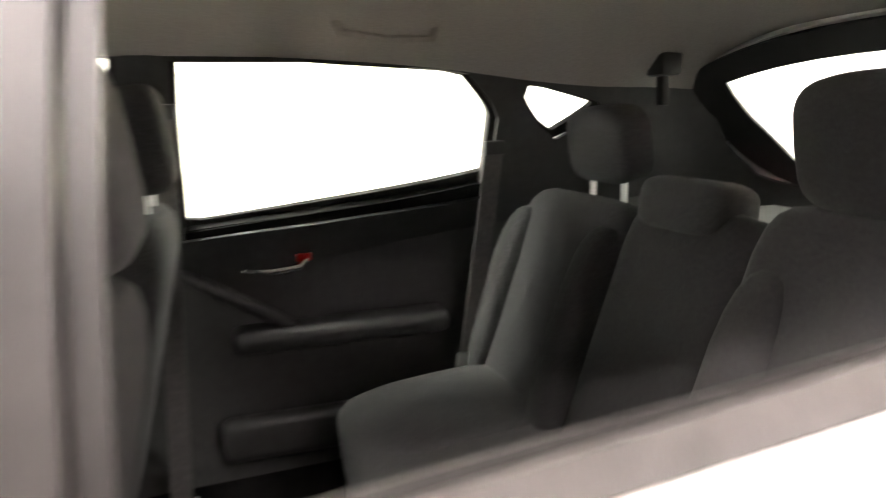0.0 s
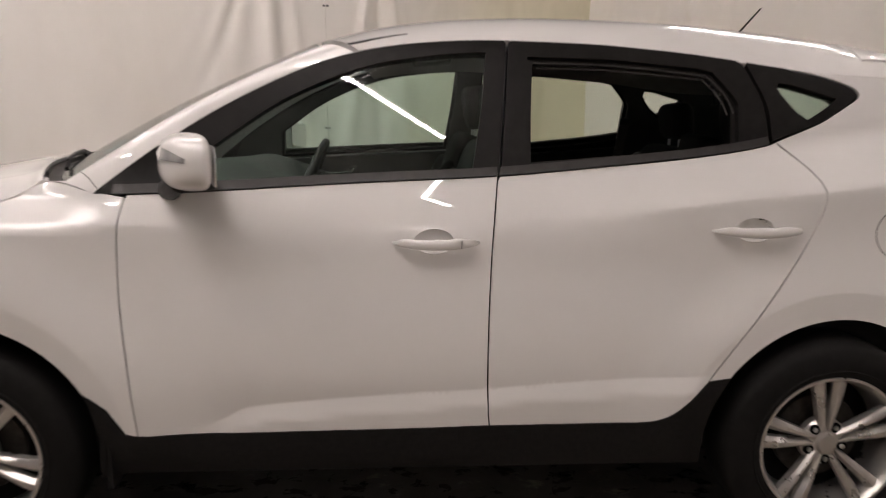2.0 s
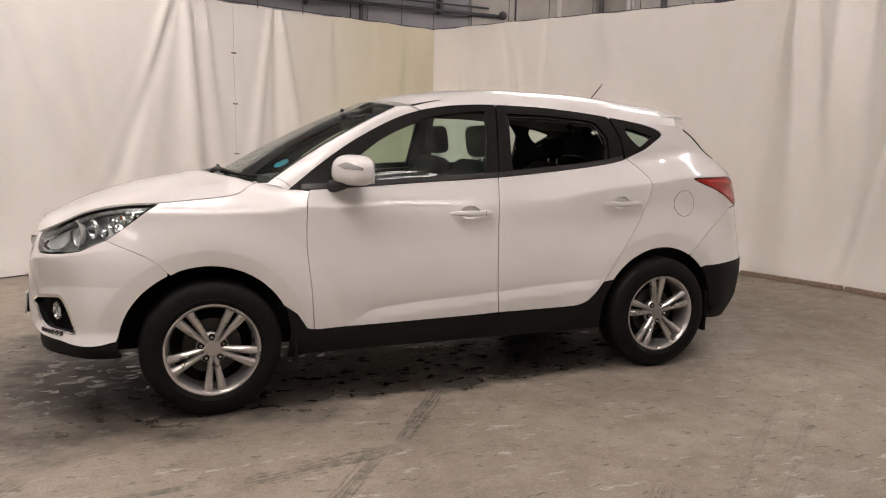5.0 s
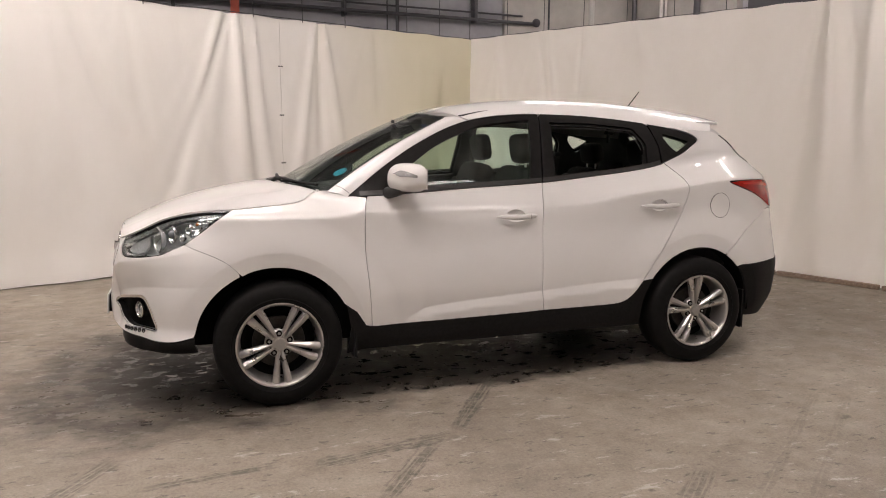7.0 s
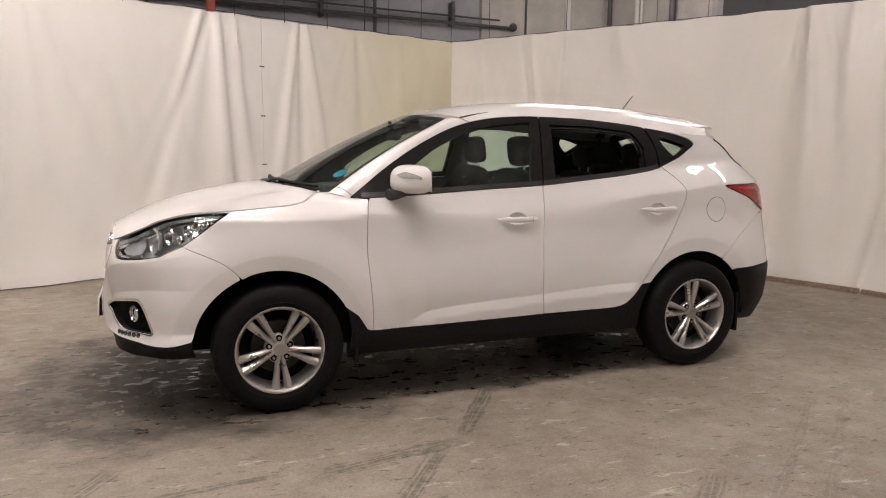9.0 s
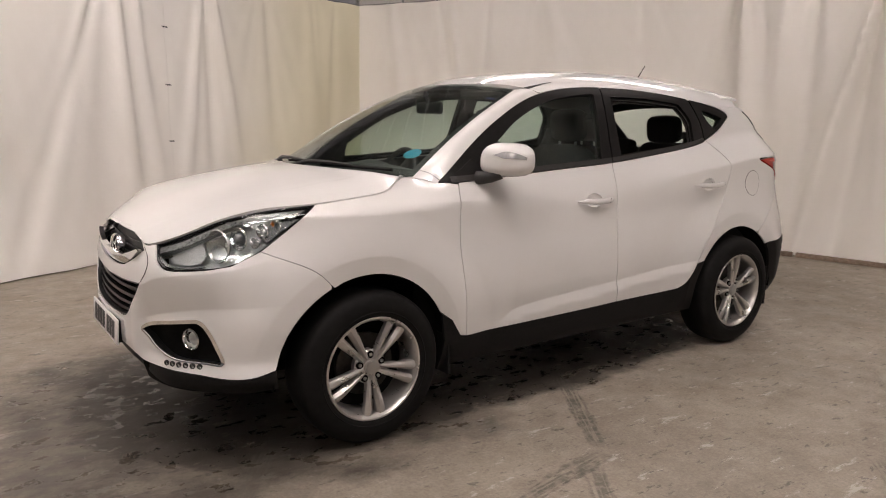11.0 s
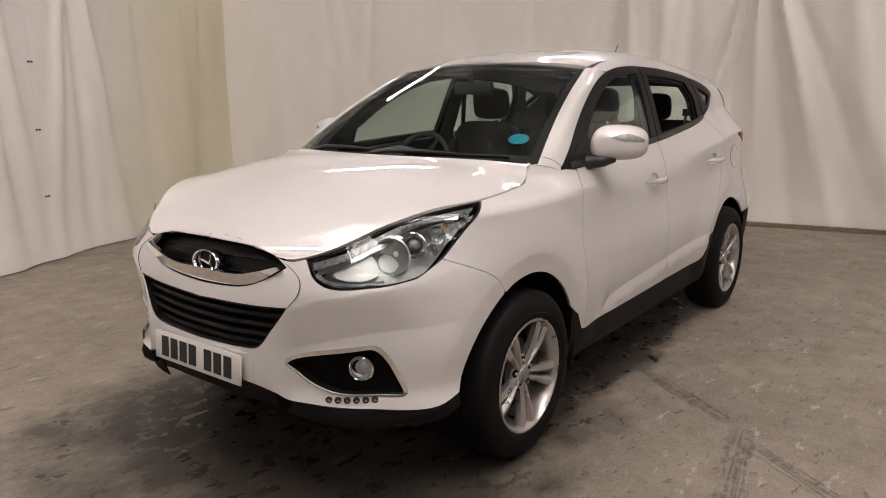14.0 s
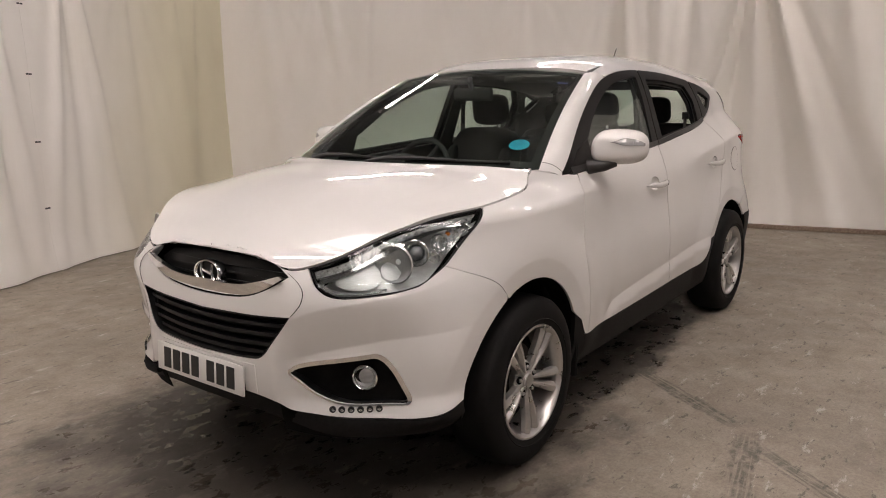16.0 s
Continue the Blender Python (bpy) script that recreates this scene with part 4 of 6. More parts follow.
corner_frame = flow([(1.098, 1.289), (1.25, 1.347), (1.345, 1.402), (1.385, 1.428), (1.372, 1.451), (1.325, 1.472), (1.26, 1.490), (1.175, 1.508)]) + on_line(roof_edge, 1.15, 1.03, 5) + flow([(1.03, 1.522), (1.083, 1.4), (1.094, 1.30)])
WINDOW_Q = ring([(1.128, 1.466), (1.285, 1.428), (1.302, 1.412), (1.222, 1.362), (1.205, 1.362), (1.16, 1.40)], 3)



def cup_hole(x0, x1, z):
    """The opening in a door's skin behind its handle."""
    return [((x0 + x1) / 2 - .006 + .0565 * math.cos(radians(a)), z + .002 + .0345 * math.sin(radians(a))) for a in range(0, 360, 8)]


def pane(s, z):
    """The side windows' glass: evenly curved, a little inside the skin."""
    x, y, _ = wall(s, z)
    h = z - 1.14
    return x, HALF - (.068 + .31 * h + .13 * h * h) - taper(s, 1.0), z


CHANNEL = grain(material("grey_window_channel", (.07, .067, .064), .5), 40, (.035, .034, .032), (.065, .062, .06))
# the far rear door's opening: a little lower and longer
WINDOW_FAR = [(u + .045 * smooth(.6, 1.0, u), z - .035 * smooth(1.40, 1.25, z)) for u, z in WINDOW_R]


def belt_far(u):
    return belt(u) - .035 * smooth(.26, .34, u)


DOORS = {}
for sgn in BOTH:
    d = panel("front_door", front_skin, wall, PAINT, CAR, step=.02 if sgn < 0 else .04, sides=(sgn,), gap=.0022, holes=[cup_hole(-.068, .188, .988)])
    panel("window_frame", frame_f, wall, GLOSS_BLACK, d, step=.03, thick=.03, holes=[WINDOW_F], sides=(sgn,), out=.001, gap=.0015, label="satin black window frame and pillar trim")
    panel("window_glass", shrink(WINDOW_F, -.012), pane, GLASS_DIRTY if sgn < 0 else GLASS, d, step=.05, thick=.004, sides=(sgn,), out=-.010)
    panel("belt_trim", on_line(belt, -.86, .243, 20) + [(u, z + .026) for u, z in on_line(belt, .243, -.86, 20)], wall, WAIST_RUBBER, d, step=.02, thick=.012, sides=(sgn,), out=.006)
    DOORS[sgn, 0] = d
    line, window = (belt, WINDOW_R) if sgn < 0 else (belt_far, WINDOW_FAR)
    skin = sill_rear + door_rear[1:] + on_line(line, 1.09, .252, 18) + door_mid[::-1][1:-1]
    frame_in = flow([(.286, 1.582), (.27, 1.38), (.255, 1.191)]) + on_line(line, .27, 1.085, 16) + flow([(1.085, 1.29), (1.075, 1.4), (1.02, 1.525)]) + on_line(roof_edge, 1.0, .30, 16)
    d = panel("rear_door", skin, wall, PAINT, CAR, step=.02 if sgn < 0 else .04, sides=(sgn,), gap=.0022, holes=[cup_hole(.882, 1.158, 1.026)])
    panel("window_frame", frame_in, wall, GLOSS_BLACK, d, step=.03, thick=.03, holes=[window], sides=(sgn,), out=.001, gap=.0015, label="satin black window frame and pillar trim")
    panel("belt_trim", on_line(line, .25, 1.08, 16) + [(u, z + .026) for u, z in on_line(line, 1.08, .25, 16)], wall, WAIST_RUBBER, d, step=.02, thick=.012, sides=(sgn,), out=.006)
    if sgn > 0:
        panel("window_glass", shrink(WINDOW_FAR, -.012), pane, GLASS, d, step=.05, thick=.004, sides=(sgn,), out=-.010)
    else:
        # the channel that the wound-down pane has left bare
        lip = [p for p in shrink(WINDOW_R, .016)]
        panel("window_seal", WINDOW_R, wall, GLOSS_BLACK, d, step=.03, thick=.006, holes=[lip], sides=(sgn,), out=-.014)
        for drop, deep, rr, lab in ((.018, .012, .002, "grey window channel lip"), (.032, .030, .0028, "grey window channel lip")):
            bm = bmesh.new()
            line = [p for p in shrink(flow([(.345, 1.536), (.6, 1.532), (.87, 1.508), (.918, 1.497), (.992, 1.40), (.985, 1.264), (.66, 1.232), (.332, 1.205)]), drop)][:26]
            tube(bm, [Vector((wall(*p)[0], sgn * (wall(*p)[1] - deep), p[1])) for p in line], rr, 6)
            part("window_channel", bm, CHANNEL, d, lab)
    DOORS[sgn, 1] = d
    q = panel("rear_quarter", quarter, wall, PAINT, CAR, step=.02 if sgn < 0 else .04, sides=(sgn,), gap=.0022)
    panel("window_frame", corner_frame, wall, GLOSS_BLACK, q, step=.025, thick=.02, holes=[WINDOW_Q], sides=(sgn,), out=.001, gap=.0015)
    panel("window_glass", shrink(WINDOW_Q, -.01), wall, GLASS, q, step=.03, thick=.004, sides=(sgn,), out=-.008)
    panel("rear_corner", [(1.90, 1.035), (2.02, .974), (2.42, .974), (2.42, 1.15), (2.15, 1.165), (1.95, 1.155)], wall, PAINT, q, step=.04, thick=.004, sides=(sgn,), out=-.007)
    flap = [(1.475 + .078 * math.cos(radians(a)), 1.015 + .078 * math.sin(radians(a))) for a in range(0, 360, 10)]
    if sgn < 0:
        panel("fuel_flap", flap, wall, PAINT, q, step=.02, thick=.004, sides=(sgn,), out=.0015)
        panel("flap_gap", [(1.475 + (p[0] - 1.475) * 1.03, 1.015 + (p[1] - 1.015) * 1.03) for p in flap], wall, DARK, q, step=.02, thick=.003, holes=[flap], sides=(sgn,), out=.0012)

glass_line = flow([(1.585, 1.462), (1.66, 1.42), (1.78, 1.338), (1.88, 1.284)])
for sgn in BOTH:
    panel("glass_edge", [(u - .002, z - .002) for u, z in glass_line] + [(u + .004, z + .003) for u, z in glass_line[::-1]], wall, GLOSS_BLACK, CAR, step=.02, thick=.006, sides=(sgn,), out=.003, label="black edge of the rear window")

# dark shell just inside the skin, so that the shut lines read dark
shell = ([(-2.40, .30), (-1.78, .30)] + circle(-1.335, HUB_Z, .425, 186, -6, 40) + [(.88, .28)] + circle(1.318, HUB_Z, .415, 188, -8, 40) + [(2.0, .28)] + [(2.0, 1.10), (1.5, 1.20), (1.1, 1.25)]
         + on_line(lambda u: belt(u) - .02, 1.0, -.85, 20) + [(-1.2, 1.06), (-1.55, 1.02), (-1.78, .87), (-2.2, .80), (-2.40, .80)])
panel("body_shell", shell, wall, DARK, CAR, step=.06, thick=.004, sides=BOTH, out=-.03)

# dark plastic along the bottom
sill = ([(-.85, .412)] + sill_front[1:] + sill_rear[1:] + [(.985, .572)] + circle(1.318, HUB_Z, .405, 146, 190, 12) + [(.90, .275), (-.86, .27), (-.95, .25), (-.93, .40), (-.955, .53), (-.90, .497)])
panel("sill_cladding", sill, wall, PLASTIC, CAR, step=.03, thick=.02, sides=(-1,), out=.003)
panel("sill_cladding", sill, wall, PLASTIC, CAR, step=.03, thick=.02, sides=(1,), out=.003)
lip = [(S0, .454)] + flow([(-2.546, .451), (-2.46, .445), (-2.387, .432), (-2.333, .408), (-2.239, .405), (-2.1, .398), (-1.965, .390), (-1.839, .392), (-1.745, .412)]) + [(-1.738, .325)] + flow([(-1.85, .318), (-2.17, .332), (-2.40, .352), (S0, .36)])


def lip_skin(u, z):
    """The lip draws back under the number plate."""
    x, y, _ = wall(u, z)
    return x + .04 * smooth(-2.12, -2.5, u), y, z


panel("bumper_lip", lip, lip_skin, PLASTIC, CAR, step=.03, thick=.02, sides=BOTH, out=-.004)
rear_low = flow([(1.645, .622), (1.85, .628), (2.2, .63), (S_TAIL, .63)]) + flow([(S_TAIL, .25), (2.2, .25), (1.85, .262), (1.70, .28)]) + circle(1.318, HUB_Z, .41, -8, 40, 10)
panel("rear_bumper_cladding", rear_low, wall, PLASTIC, CAR, step=.04, thick=.02, sides=BOTH, out=.003)
rear_up = flow([(1.532, .71), (1.64, .81), (1.814, .904), (2.02, .97)]) + [(2.24, .972), (S_TAIL, .97), (S_TAIL, .634)] + flow([(2.2, .634), (1.85, .632), (1.65, .626)]) + circle(1.318, HUB_Z, .405, 42, 58, 6)
panel("rear_bumper", rear_up, wall, PAINT, CAR, step=.04, sides=BOTH, gap=.0018)
BRIGHT_RED = material("bright_red_lens", (.62, .05, .035), .15)
for sgn in BOTH:
    t = panel("tail_lamp", TAILLAMP, wall, REDGLASS, CAR, step=.03, thick=.02, sides=(sgn,), out=.004, gap=.002)
    panel("lamp_insert", flow([(1.66, 1.158), (1.9, 1.155), (2.2, 1.128)]) + flow([(2.22, 1.112), (1.95, 1.132), (1.68, 1.148)]), wall, BRIGHT_RED, t, step=.03, thick=.003, sides=(sgn,), out=.006)

# roof, bonnet, windscreen
roof_mid = curve((-.34, 1.600), (-.14, 1.650), (.15, 1.682), (.45, 1.692), (.8, 1.686), (1.25, 1.652), (1.72, 1.590))
SCREEN_HALF = 0.575


def roof(x, t):
    w = abs(t)
    xe = x + .17 * smooth(.5, -.36, x)
    ze = roof_edge(xe)
    ex, ey, _ = wall(xe, ze)
    zc = max(roof_mid(x), ze + .015)
    z = ze + (zc - ze) * (1 - w ** 4.5)
    return x + (xe - x) * w * w, ey * t, z


panel("roof", [(-.332, -1), (1.535, -1), (1.595, -.84), (1.595, .84), (1.535, 1), (-.332, 1)], roof, PAINT, CAR, step=.05, thick=.02, sides=(1,))


for sgn in BOTH:
    panel("roof_channel", [(-.330, .868 * sgn), (-.25, .878 * sgn), (-.12, .892 * sgn), (-.25, .898 * sgn), (-.330, .905 * sgn)], roof, GLOSS_BLACK, CAR, step=.05, thick=.004, sides=(1,), out=.0015, label="black strip in the roof channel")


def spoiler(u, t):
    """The lip over the rear window: u from the roof to its edge, t across."""
    a = abs(t)
    x0, x1 = 1.50 - .03 * a * a, 1.745 - .105 * a ** 2.5
    y = .572 * t
    lo, hi = 0.0, 1.0
    for _ in range(14):
        mid = (lo + hi) / 2
        lo, hi = (mid, hi) if roof(x0, mid)[1] < abs(y) else (lo, mid)
    z0 = roof(x0, lo)[2] + .003
    z1 = 1.585 - .040 * a ** 3
    return x0 + (x1 - x0) * u, y, z0 + (z1 - z0) * u + .012 * u * (1 - u)


panel("spoiler", [(0, -1), (1, -1), (1, 1), (0, 1)], spoiler, PAINT, CAR, step=.06, thick=.015, sides=(1,))


def bonnet(f, w):
    """f: 0 at the nose, 1 at the windscreen. w: -1 to 1 across."""
    s = S0 + f * (-1.08 - S0)
    a = abs(w)
    cx, cy, cz = wall(s, hood_line(s))
    x0, x1 = -2.135, -1.08
    mx = x0 + (cx - x0) / (x1 - x0) * (-1.285 - x0)
    mz = hood_mid(max(0.0, (mx - x0) / (-1.285 - x0)))
    fold = .60 + .16 * f                                   # the crease that runs back from the grille's corner
    q = a - fold
    g = .34 * (a / fold) ** 2 if a < fold else .34 + .66 * (q / (1 - fold)) ** 1.12
    soft = math.exp(-(q / .05) ** 2) * .02
    z = mz + (cz - mz) * (g + soft)
    return mx + (cx - mx) * a ** 1.6, cy * w, z


panel("bonnet", [(.004, -.994), (.995, -.994), (.995, .994), (.004, .994)], bonnet, PAINT, CAR, step=.022, thick=.012, sides=(1,), out=.003)


def screen(u, v):
    """u: -1 to 1 across, v: 0 at the bonnet to 1 at the roof."""
    a = u * u
    b0 = Vector((-1.215 + .19 * a, .735 * u, 1.168 - .016 * a))
    b1 = Vector((-.34 + .045 * a, SCREEN_HALF * u, 1.600 - .038 * a))
    p = b0.lerp(b1, v)
    k = .022 * math.sin(math.pi * v)
    return p.x - k * .45, p.y - .35 * k * u, p.z + k * .85


panel("windscreen", [(-.995, 0), (.995, 0), (.995, 1), (-.995, 1)], screen, GLASS_SCREEN, CAR, step=.06, thick=.005, sides=(1,))
panel("screen_border", [(-1, 0), (1, 0), (1, 1), (-1, 1)], screen, BLACK_INK, CAR, step=.05, thick=.002, holes=[[(-.945, .07), (.945, .07), (.945, .965), (-.945, .965)]], sides=(1,), out=-.007)


def pillar(v, w):
    """The white strip beside the windscreen: v up, w from the glass to the side frame."""
    gx, gy, gz = screen(1.0, v)
    x = -.93 + v * .745
    sx, sy, sz = wall(x, roof_edge(x))
    g, s = Vector((gx, gy, gz)), Vector((sx, sy, sz))
    p = g.lerp(s, w)
    p += Vector((-.15, .6, .8)).normalized() * (.016 + .006 * math.sin(math.pi * v)) * math.sin(math.pi * w) * (.35 + .65 * smooth(0, .2, v))
    return tuple(p)


for sgn in BOTH:
    panel("windscreen_pillar", [(0, 0), (1, 0), (1, 1), (0, 1)], pillar, PAINT, CAR, step=.06, thick=.02, sides=(sgn,))
    panel("panel_seam", [(.060, .02), (.045, .5), (.025, .98), (.0275, .98), (.0475, .5), (.0625, .02)], pillar, DARK, CAR, step=.05, thick=.001, sides=(sgn,), out=.0006)


def hatch(v, t):
    """The tailgate: v from the roof down to the bumper."""
    z = 1.57 - v * .60 - .09 * abs(t) ** 3 * (1 - v)
    x, _, _ = wall(S_TAIL, z)
    e = curve((.97, 2.24), (1.17, 2.14), (1.25, 1.95), (1.36, 1.75), (1.47, 1.60), (1.57, 1.53))(z)
    ex, ey, _ = wall(e, z)
    a = abs(t)
    return x + (ex - x) * a ** 2.2, ey * t, z


panel("tailgate", [(0, -1), (1, -1), (1, 1), (0, 1)], hatch, PAINT, CAR, step=.05, thick=.02, holes=[[(.10, -.93), (.58, -.94), (.58, .94), (.10, .93)]], sides=(1,))
panel("tailgate_trim", [(.0, -.99), (1, -.99), (1, .99), (.0, .99)], hatch, TRIM, CAR, step=.05, thick=.008, holes=[[(.09, -.80), (.57, -.84), (.57, .84), (.09, .80)]], sides=(1,), out=-.03, label="black tailgate lining")
panel("rear_window", [(.09, -.935), (.59, -.945), (.59, .945), (.09, .935)], hatch, GLASS, CAR, step=.06, thick=.004, sides=(1,), out=-.004)


def shoulder(t, w):
    """The white corner between bonnet, windscreen and wing."""
    s = -1.085 + t * .155
    a = Vector(wall(s, hood_line(s)))
    b = Vector(bonnet(.995, .995)).lerp(Vector(screen(1.0, .0)), smooth(0, 1, t))
    return tuple(a.lerp(b, w) + Vector((0, .3, .95)) * (.006 * math.sin(math.pi * w) * t))


for sgn in BOTH:
    panel("wing_shoulder", [(0, 0), (1, 0), (1, 1), (0, 1)], shoulder, PAINT, CAR, step=.08, thick=.01, sides=(sgn,))


# ---- wheels ----
def wheel(x, sgn):
    root = new("wheel")
    turned = radians(-88 if x < 0 else 95) * -sgn
    root.parent = CAR
    m = Matrix.Translation((x, sgn * TRACK, HUB_Z)) @ Euler((radians(90 * -sgn), 0, 0)).to_matrix().to_4x4()   # z axis points outwards
    bm = bmesh.new()
    prof = [(.224, .088), (.228, .100), (.240, .108), (.262, .113), (.290, .112), (.312, .104), (.328, .094), (.338, .080), (.3425, .05), (.344, .02), (.344, -.02), (.3425, -.05), (.338, -.08), (.32, -.10), (.28, -.112), (.24, -.108), (.222, -.095)]
    lathe(bm, prof, m, 72)
    tyre = part("tyre", bm, RUBBER, root, "black road tyre, still wet")
    bm = bmesh.new()
    lathe(bm, [(.252, .1115), (.255, .1145), (.258, .1125)], m, 60)
    part("sidewall_rib", bm, RUBBER, tyre)
    # rim: lip, barrel and back
    bm = bmesh.new()
    lathe(bm, [(.224, .080), (.229, .096), (.233, .102), (.231, .106), (.224, .106), (.218, .098), (.212, .085), (.206, .05), (.200, -.02), (.205, -.09)], m, 64)
    rim = part("rim", bm, ALLOY, root, "silver five twin-spoke alloy wheel")
    bm = bmesh.new()
    for k in range(5):
        a0 = 2 * math.pi * k / 5 + turned
        for off in (-1, 1):
            rows = []
            for r, half, spread, top, deep in ((.040, .0115, .0110, .074, .03), (.075, .0130, .0140, .082, .034), (.12, .0155, .0208, .090, .034), (.16, .0190, .0268, .0955, .032), (.20, .0215, .0318, .097, .030), (.222, .0250, .0352, .094, .028)):
                c = spread * off
                pts = [(c - half, top - deep), (c - half * .95, top - .010 - (.004 if off > 0 else 0)), (c - half * .30, top - .001), (c + half * .30, top - .001), (c + half * .95, top - .010 - (.004 if off < 0 else 0)), (c + half, top - deep)]
                rows.append([bm.verts.new(m @ Matrix.Rotation(a0, 4, "Z") @ Vector((r, y, h))) for y, h in pts])
            for p, q in zip(rows, rows[1:]):
                for i in range(5):
                    bm.faces.new((p[i], p[i + 1], q[i + 1], q[i]))
    bmesh.ops.recalc_face_normals(bm, faces=bm.faces)
    part("spokes", bm, ALLOY, rim)
    bm = bmesh.new()
    lathe(bm, [(.078, .03), (.078, .056), (.070, .064), (.045, .068), (.034, .070), (.032, .076), (.0, .078)], m, 40)
    part("hub", bm, ALLOY, rim)
    bm = bmesh.new()
    lathe(bm, [(.029, .077), (.028, .080), (.018, .0815), (0.0, .082)], m, 30)
    part("centre_cap", bm, STEEL, rim, "grey centre cap")
    for k in range(5):
        a = 2 * math.pi * k / 5 + turned + math.pi / 5
        bm = bmesh.new()
        mm = m @ Matrix.Rotation(a, 4, "Z") @ Matrix.Translation((.057, 0, 0))
        lathe(bm, [(.0165, .060), (.0165, .0695), (.0145, .0705), (.0130, .0685), (0, .0680)], mm, 18)
        nut = part("nut_well", bm, DARK, rim, "dark recessed nut well")
        bm = bmesh.new()
        lathe(bm, [(.0085, .06), (.0085, .0725), (.0065, .075), (0, .0755)], mm, 6)
        part("wheel_nut", bm, STEEL, rim, "steel wheel nut")
    bm = bmesh.new()
    lathe(bm, [(.03, .01), (.14, .01), (.142, .004), (.14, -.012), (.03, -.012)], m, 40)
    part("brake_disc", bm, grain(material("rusty_brake_disc", (.06, .055, .05), .5, .5), 30, (.03, .027, .023), (.07, .064, .058)) if "rusty_brake_disc" not in bpy.data.materials else bpy.data.materials["rusty_brake_disc"], root)
    bm = bmesh.new()
    lathe(bm, [(.0, -.02), (.20, -.02), (.20, -.03)], m, 32)
    part("backplate", bm, DARK, root)
    return root


for ax in (FRONT_AXLE, REAR_AXLE):
    for sgn in BOTH:
        wheel(ax, sgn)

# wheel housings, floor pan
for ax, rr in ((-1.335, .43), (1.318, .42)):
    for sgn in BOTH:
        bm = grid_mesh(lambda a, y: (ax + rr * math.cos(a), y * sgn, HUB_Z + rr * math.sin(a)), span(radians(-4), radians(184), 24), (.50, .60, .70, .80, .852))
        part("wheel_housing", bm, DARK, CAR)
        bm = grid_mesh(lambda a, r: (ax + r * math.cos(a), .50 * sgn, HUB_Z + r * math.sin(a)), span(radians(-4), radians(184), 20), (.02, .2, rr))
        part("housing_wall", bm, DARK, CAR)
bm = bmesh.new()
box(bm, -1.95, 1.95, -.50, .50, .27, .33, .02)
box(bm, -.88, .90, -.70, .70, .24, .30, .02)
box(bm, 1.76, 1.98, -.60, .60, .26, .5, .02)
part("floor_pan", bm, DARK, CAR)
# mud flaps
for sgn in BOTH:
    bm = bmesh.new()
    box(bm, 1.69, 1.705, sgn * .64, sgn * .85, .20, .45, .004)
    part("mud_flap", bm, PLASTIC, CAR)
    bm = bmesh.new()
    box(bm, -.915, -.90, sgn * .66, sgn * .865, .235, .42, .004)
    part("mud_flap", bm, PLASTIC, CAR)


# ---- front end ----
GRILLE_UP = [(S0, .934)] + flow([(-2.60, .931), (-2.40, .912)]) + flow([(-2.337, .874), (-2.415, .830), (-2.512, .795), (-2.625, .781), (S0, .776)])
GRILLE_LOW = [(S0, .724)] + flow([(-2.682, .727), (-2.482, .733), (-2.322, .744)]) + flow([(-2.385, .661), (-2.445, .592), (-2.531, .576), (S0, .568)])
grille = panel("upper_grille", shrink(GRILLE_UP, -.004), wall, BLACK_PLASTIC, CAR, step=.03, thick=.01, sides=BOTH, out=-.055, label="black mesh grille behind chrome wings")
# chrome wing: a band that follows the grille's lower edge
wing_band = [(S0, .828)] + flow([(-2.64, .824), (-2.54, .832), (-2.44, .856), (-2.36, .880)]) + flow([(-2.343, .873), (-2.415, .832), (-2.512, .797), (-2.625, .783), (S0, .778)])


def wing_skin(u, z):
    """The chrome wing leans out over its foot."""
    x, y, _ = wall(u, z)
    return x - .35 * (z - .775), y, z


panel("chrome_wing", wing_band, wing_skin, CHROME, grille, step=.02, thick=.02, sides=BOTH, out=-.013, label="chrome wing below the badge")
for k in range(4):
    z = .80 + .03 * k
    panel("mesh_bar", [(S0, z), (-2.40, z + .004), (-2.40, z + .010), (S0, z + .006)], wall, BLACK_PLASTIC, grille, step=.04, thick=.012, sides=BOTH, out=-.04)
low = panel("lower_grille", shrink(GRILLE_LOW, -.012), wall, DARK, CAR, step=.03, thick=.01, sides=BOTH, out=-.075, label="black lower grille with slats")
for k, (z, s1) in enumerate(((.690, -2.36), (.655, -2.385), (.62, -2.415), (.588, -2.45))):
    panel("slat", [(S0, z - .004), (-2.6, z - .002), (s1, z + .010), (s1, z + .022), (-2.6, z + .012), (S0, z + .010)], wall, BLACK_PLASTIC, low, step=.03, thick=.035, sides=BOTH, out=-.022)
inner = shrink(GRILLE_LOW, .006)
panel("grille_surround", GRILLE_LOW + [(S0, GRILLE_LOW[-1][1] + .006)] + inner[1:-1][::-1] + [(S0, GRILLE_LOW[0][1] - .006)], wall, BLACK_PLASTIC, low, step=.02, thick=.05, sides=BOTH, out=-.004)
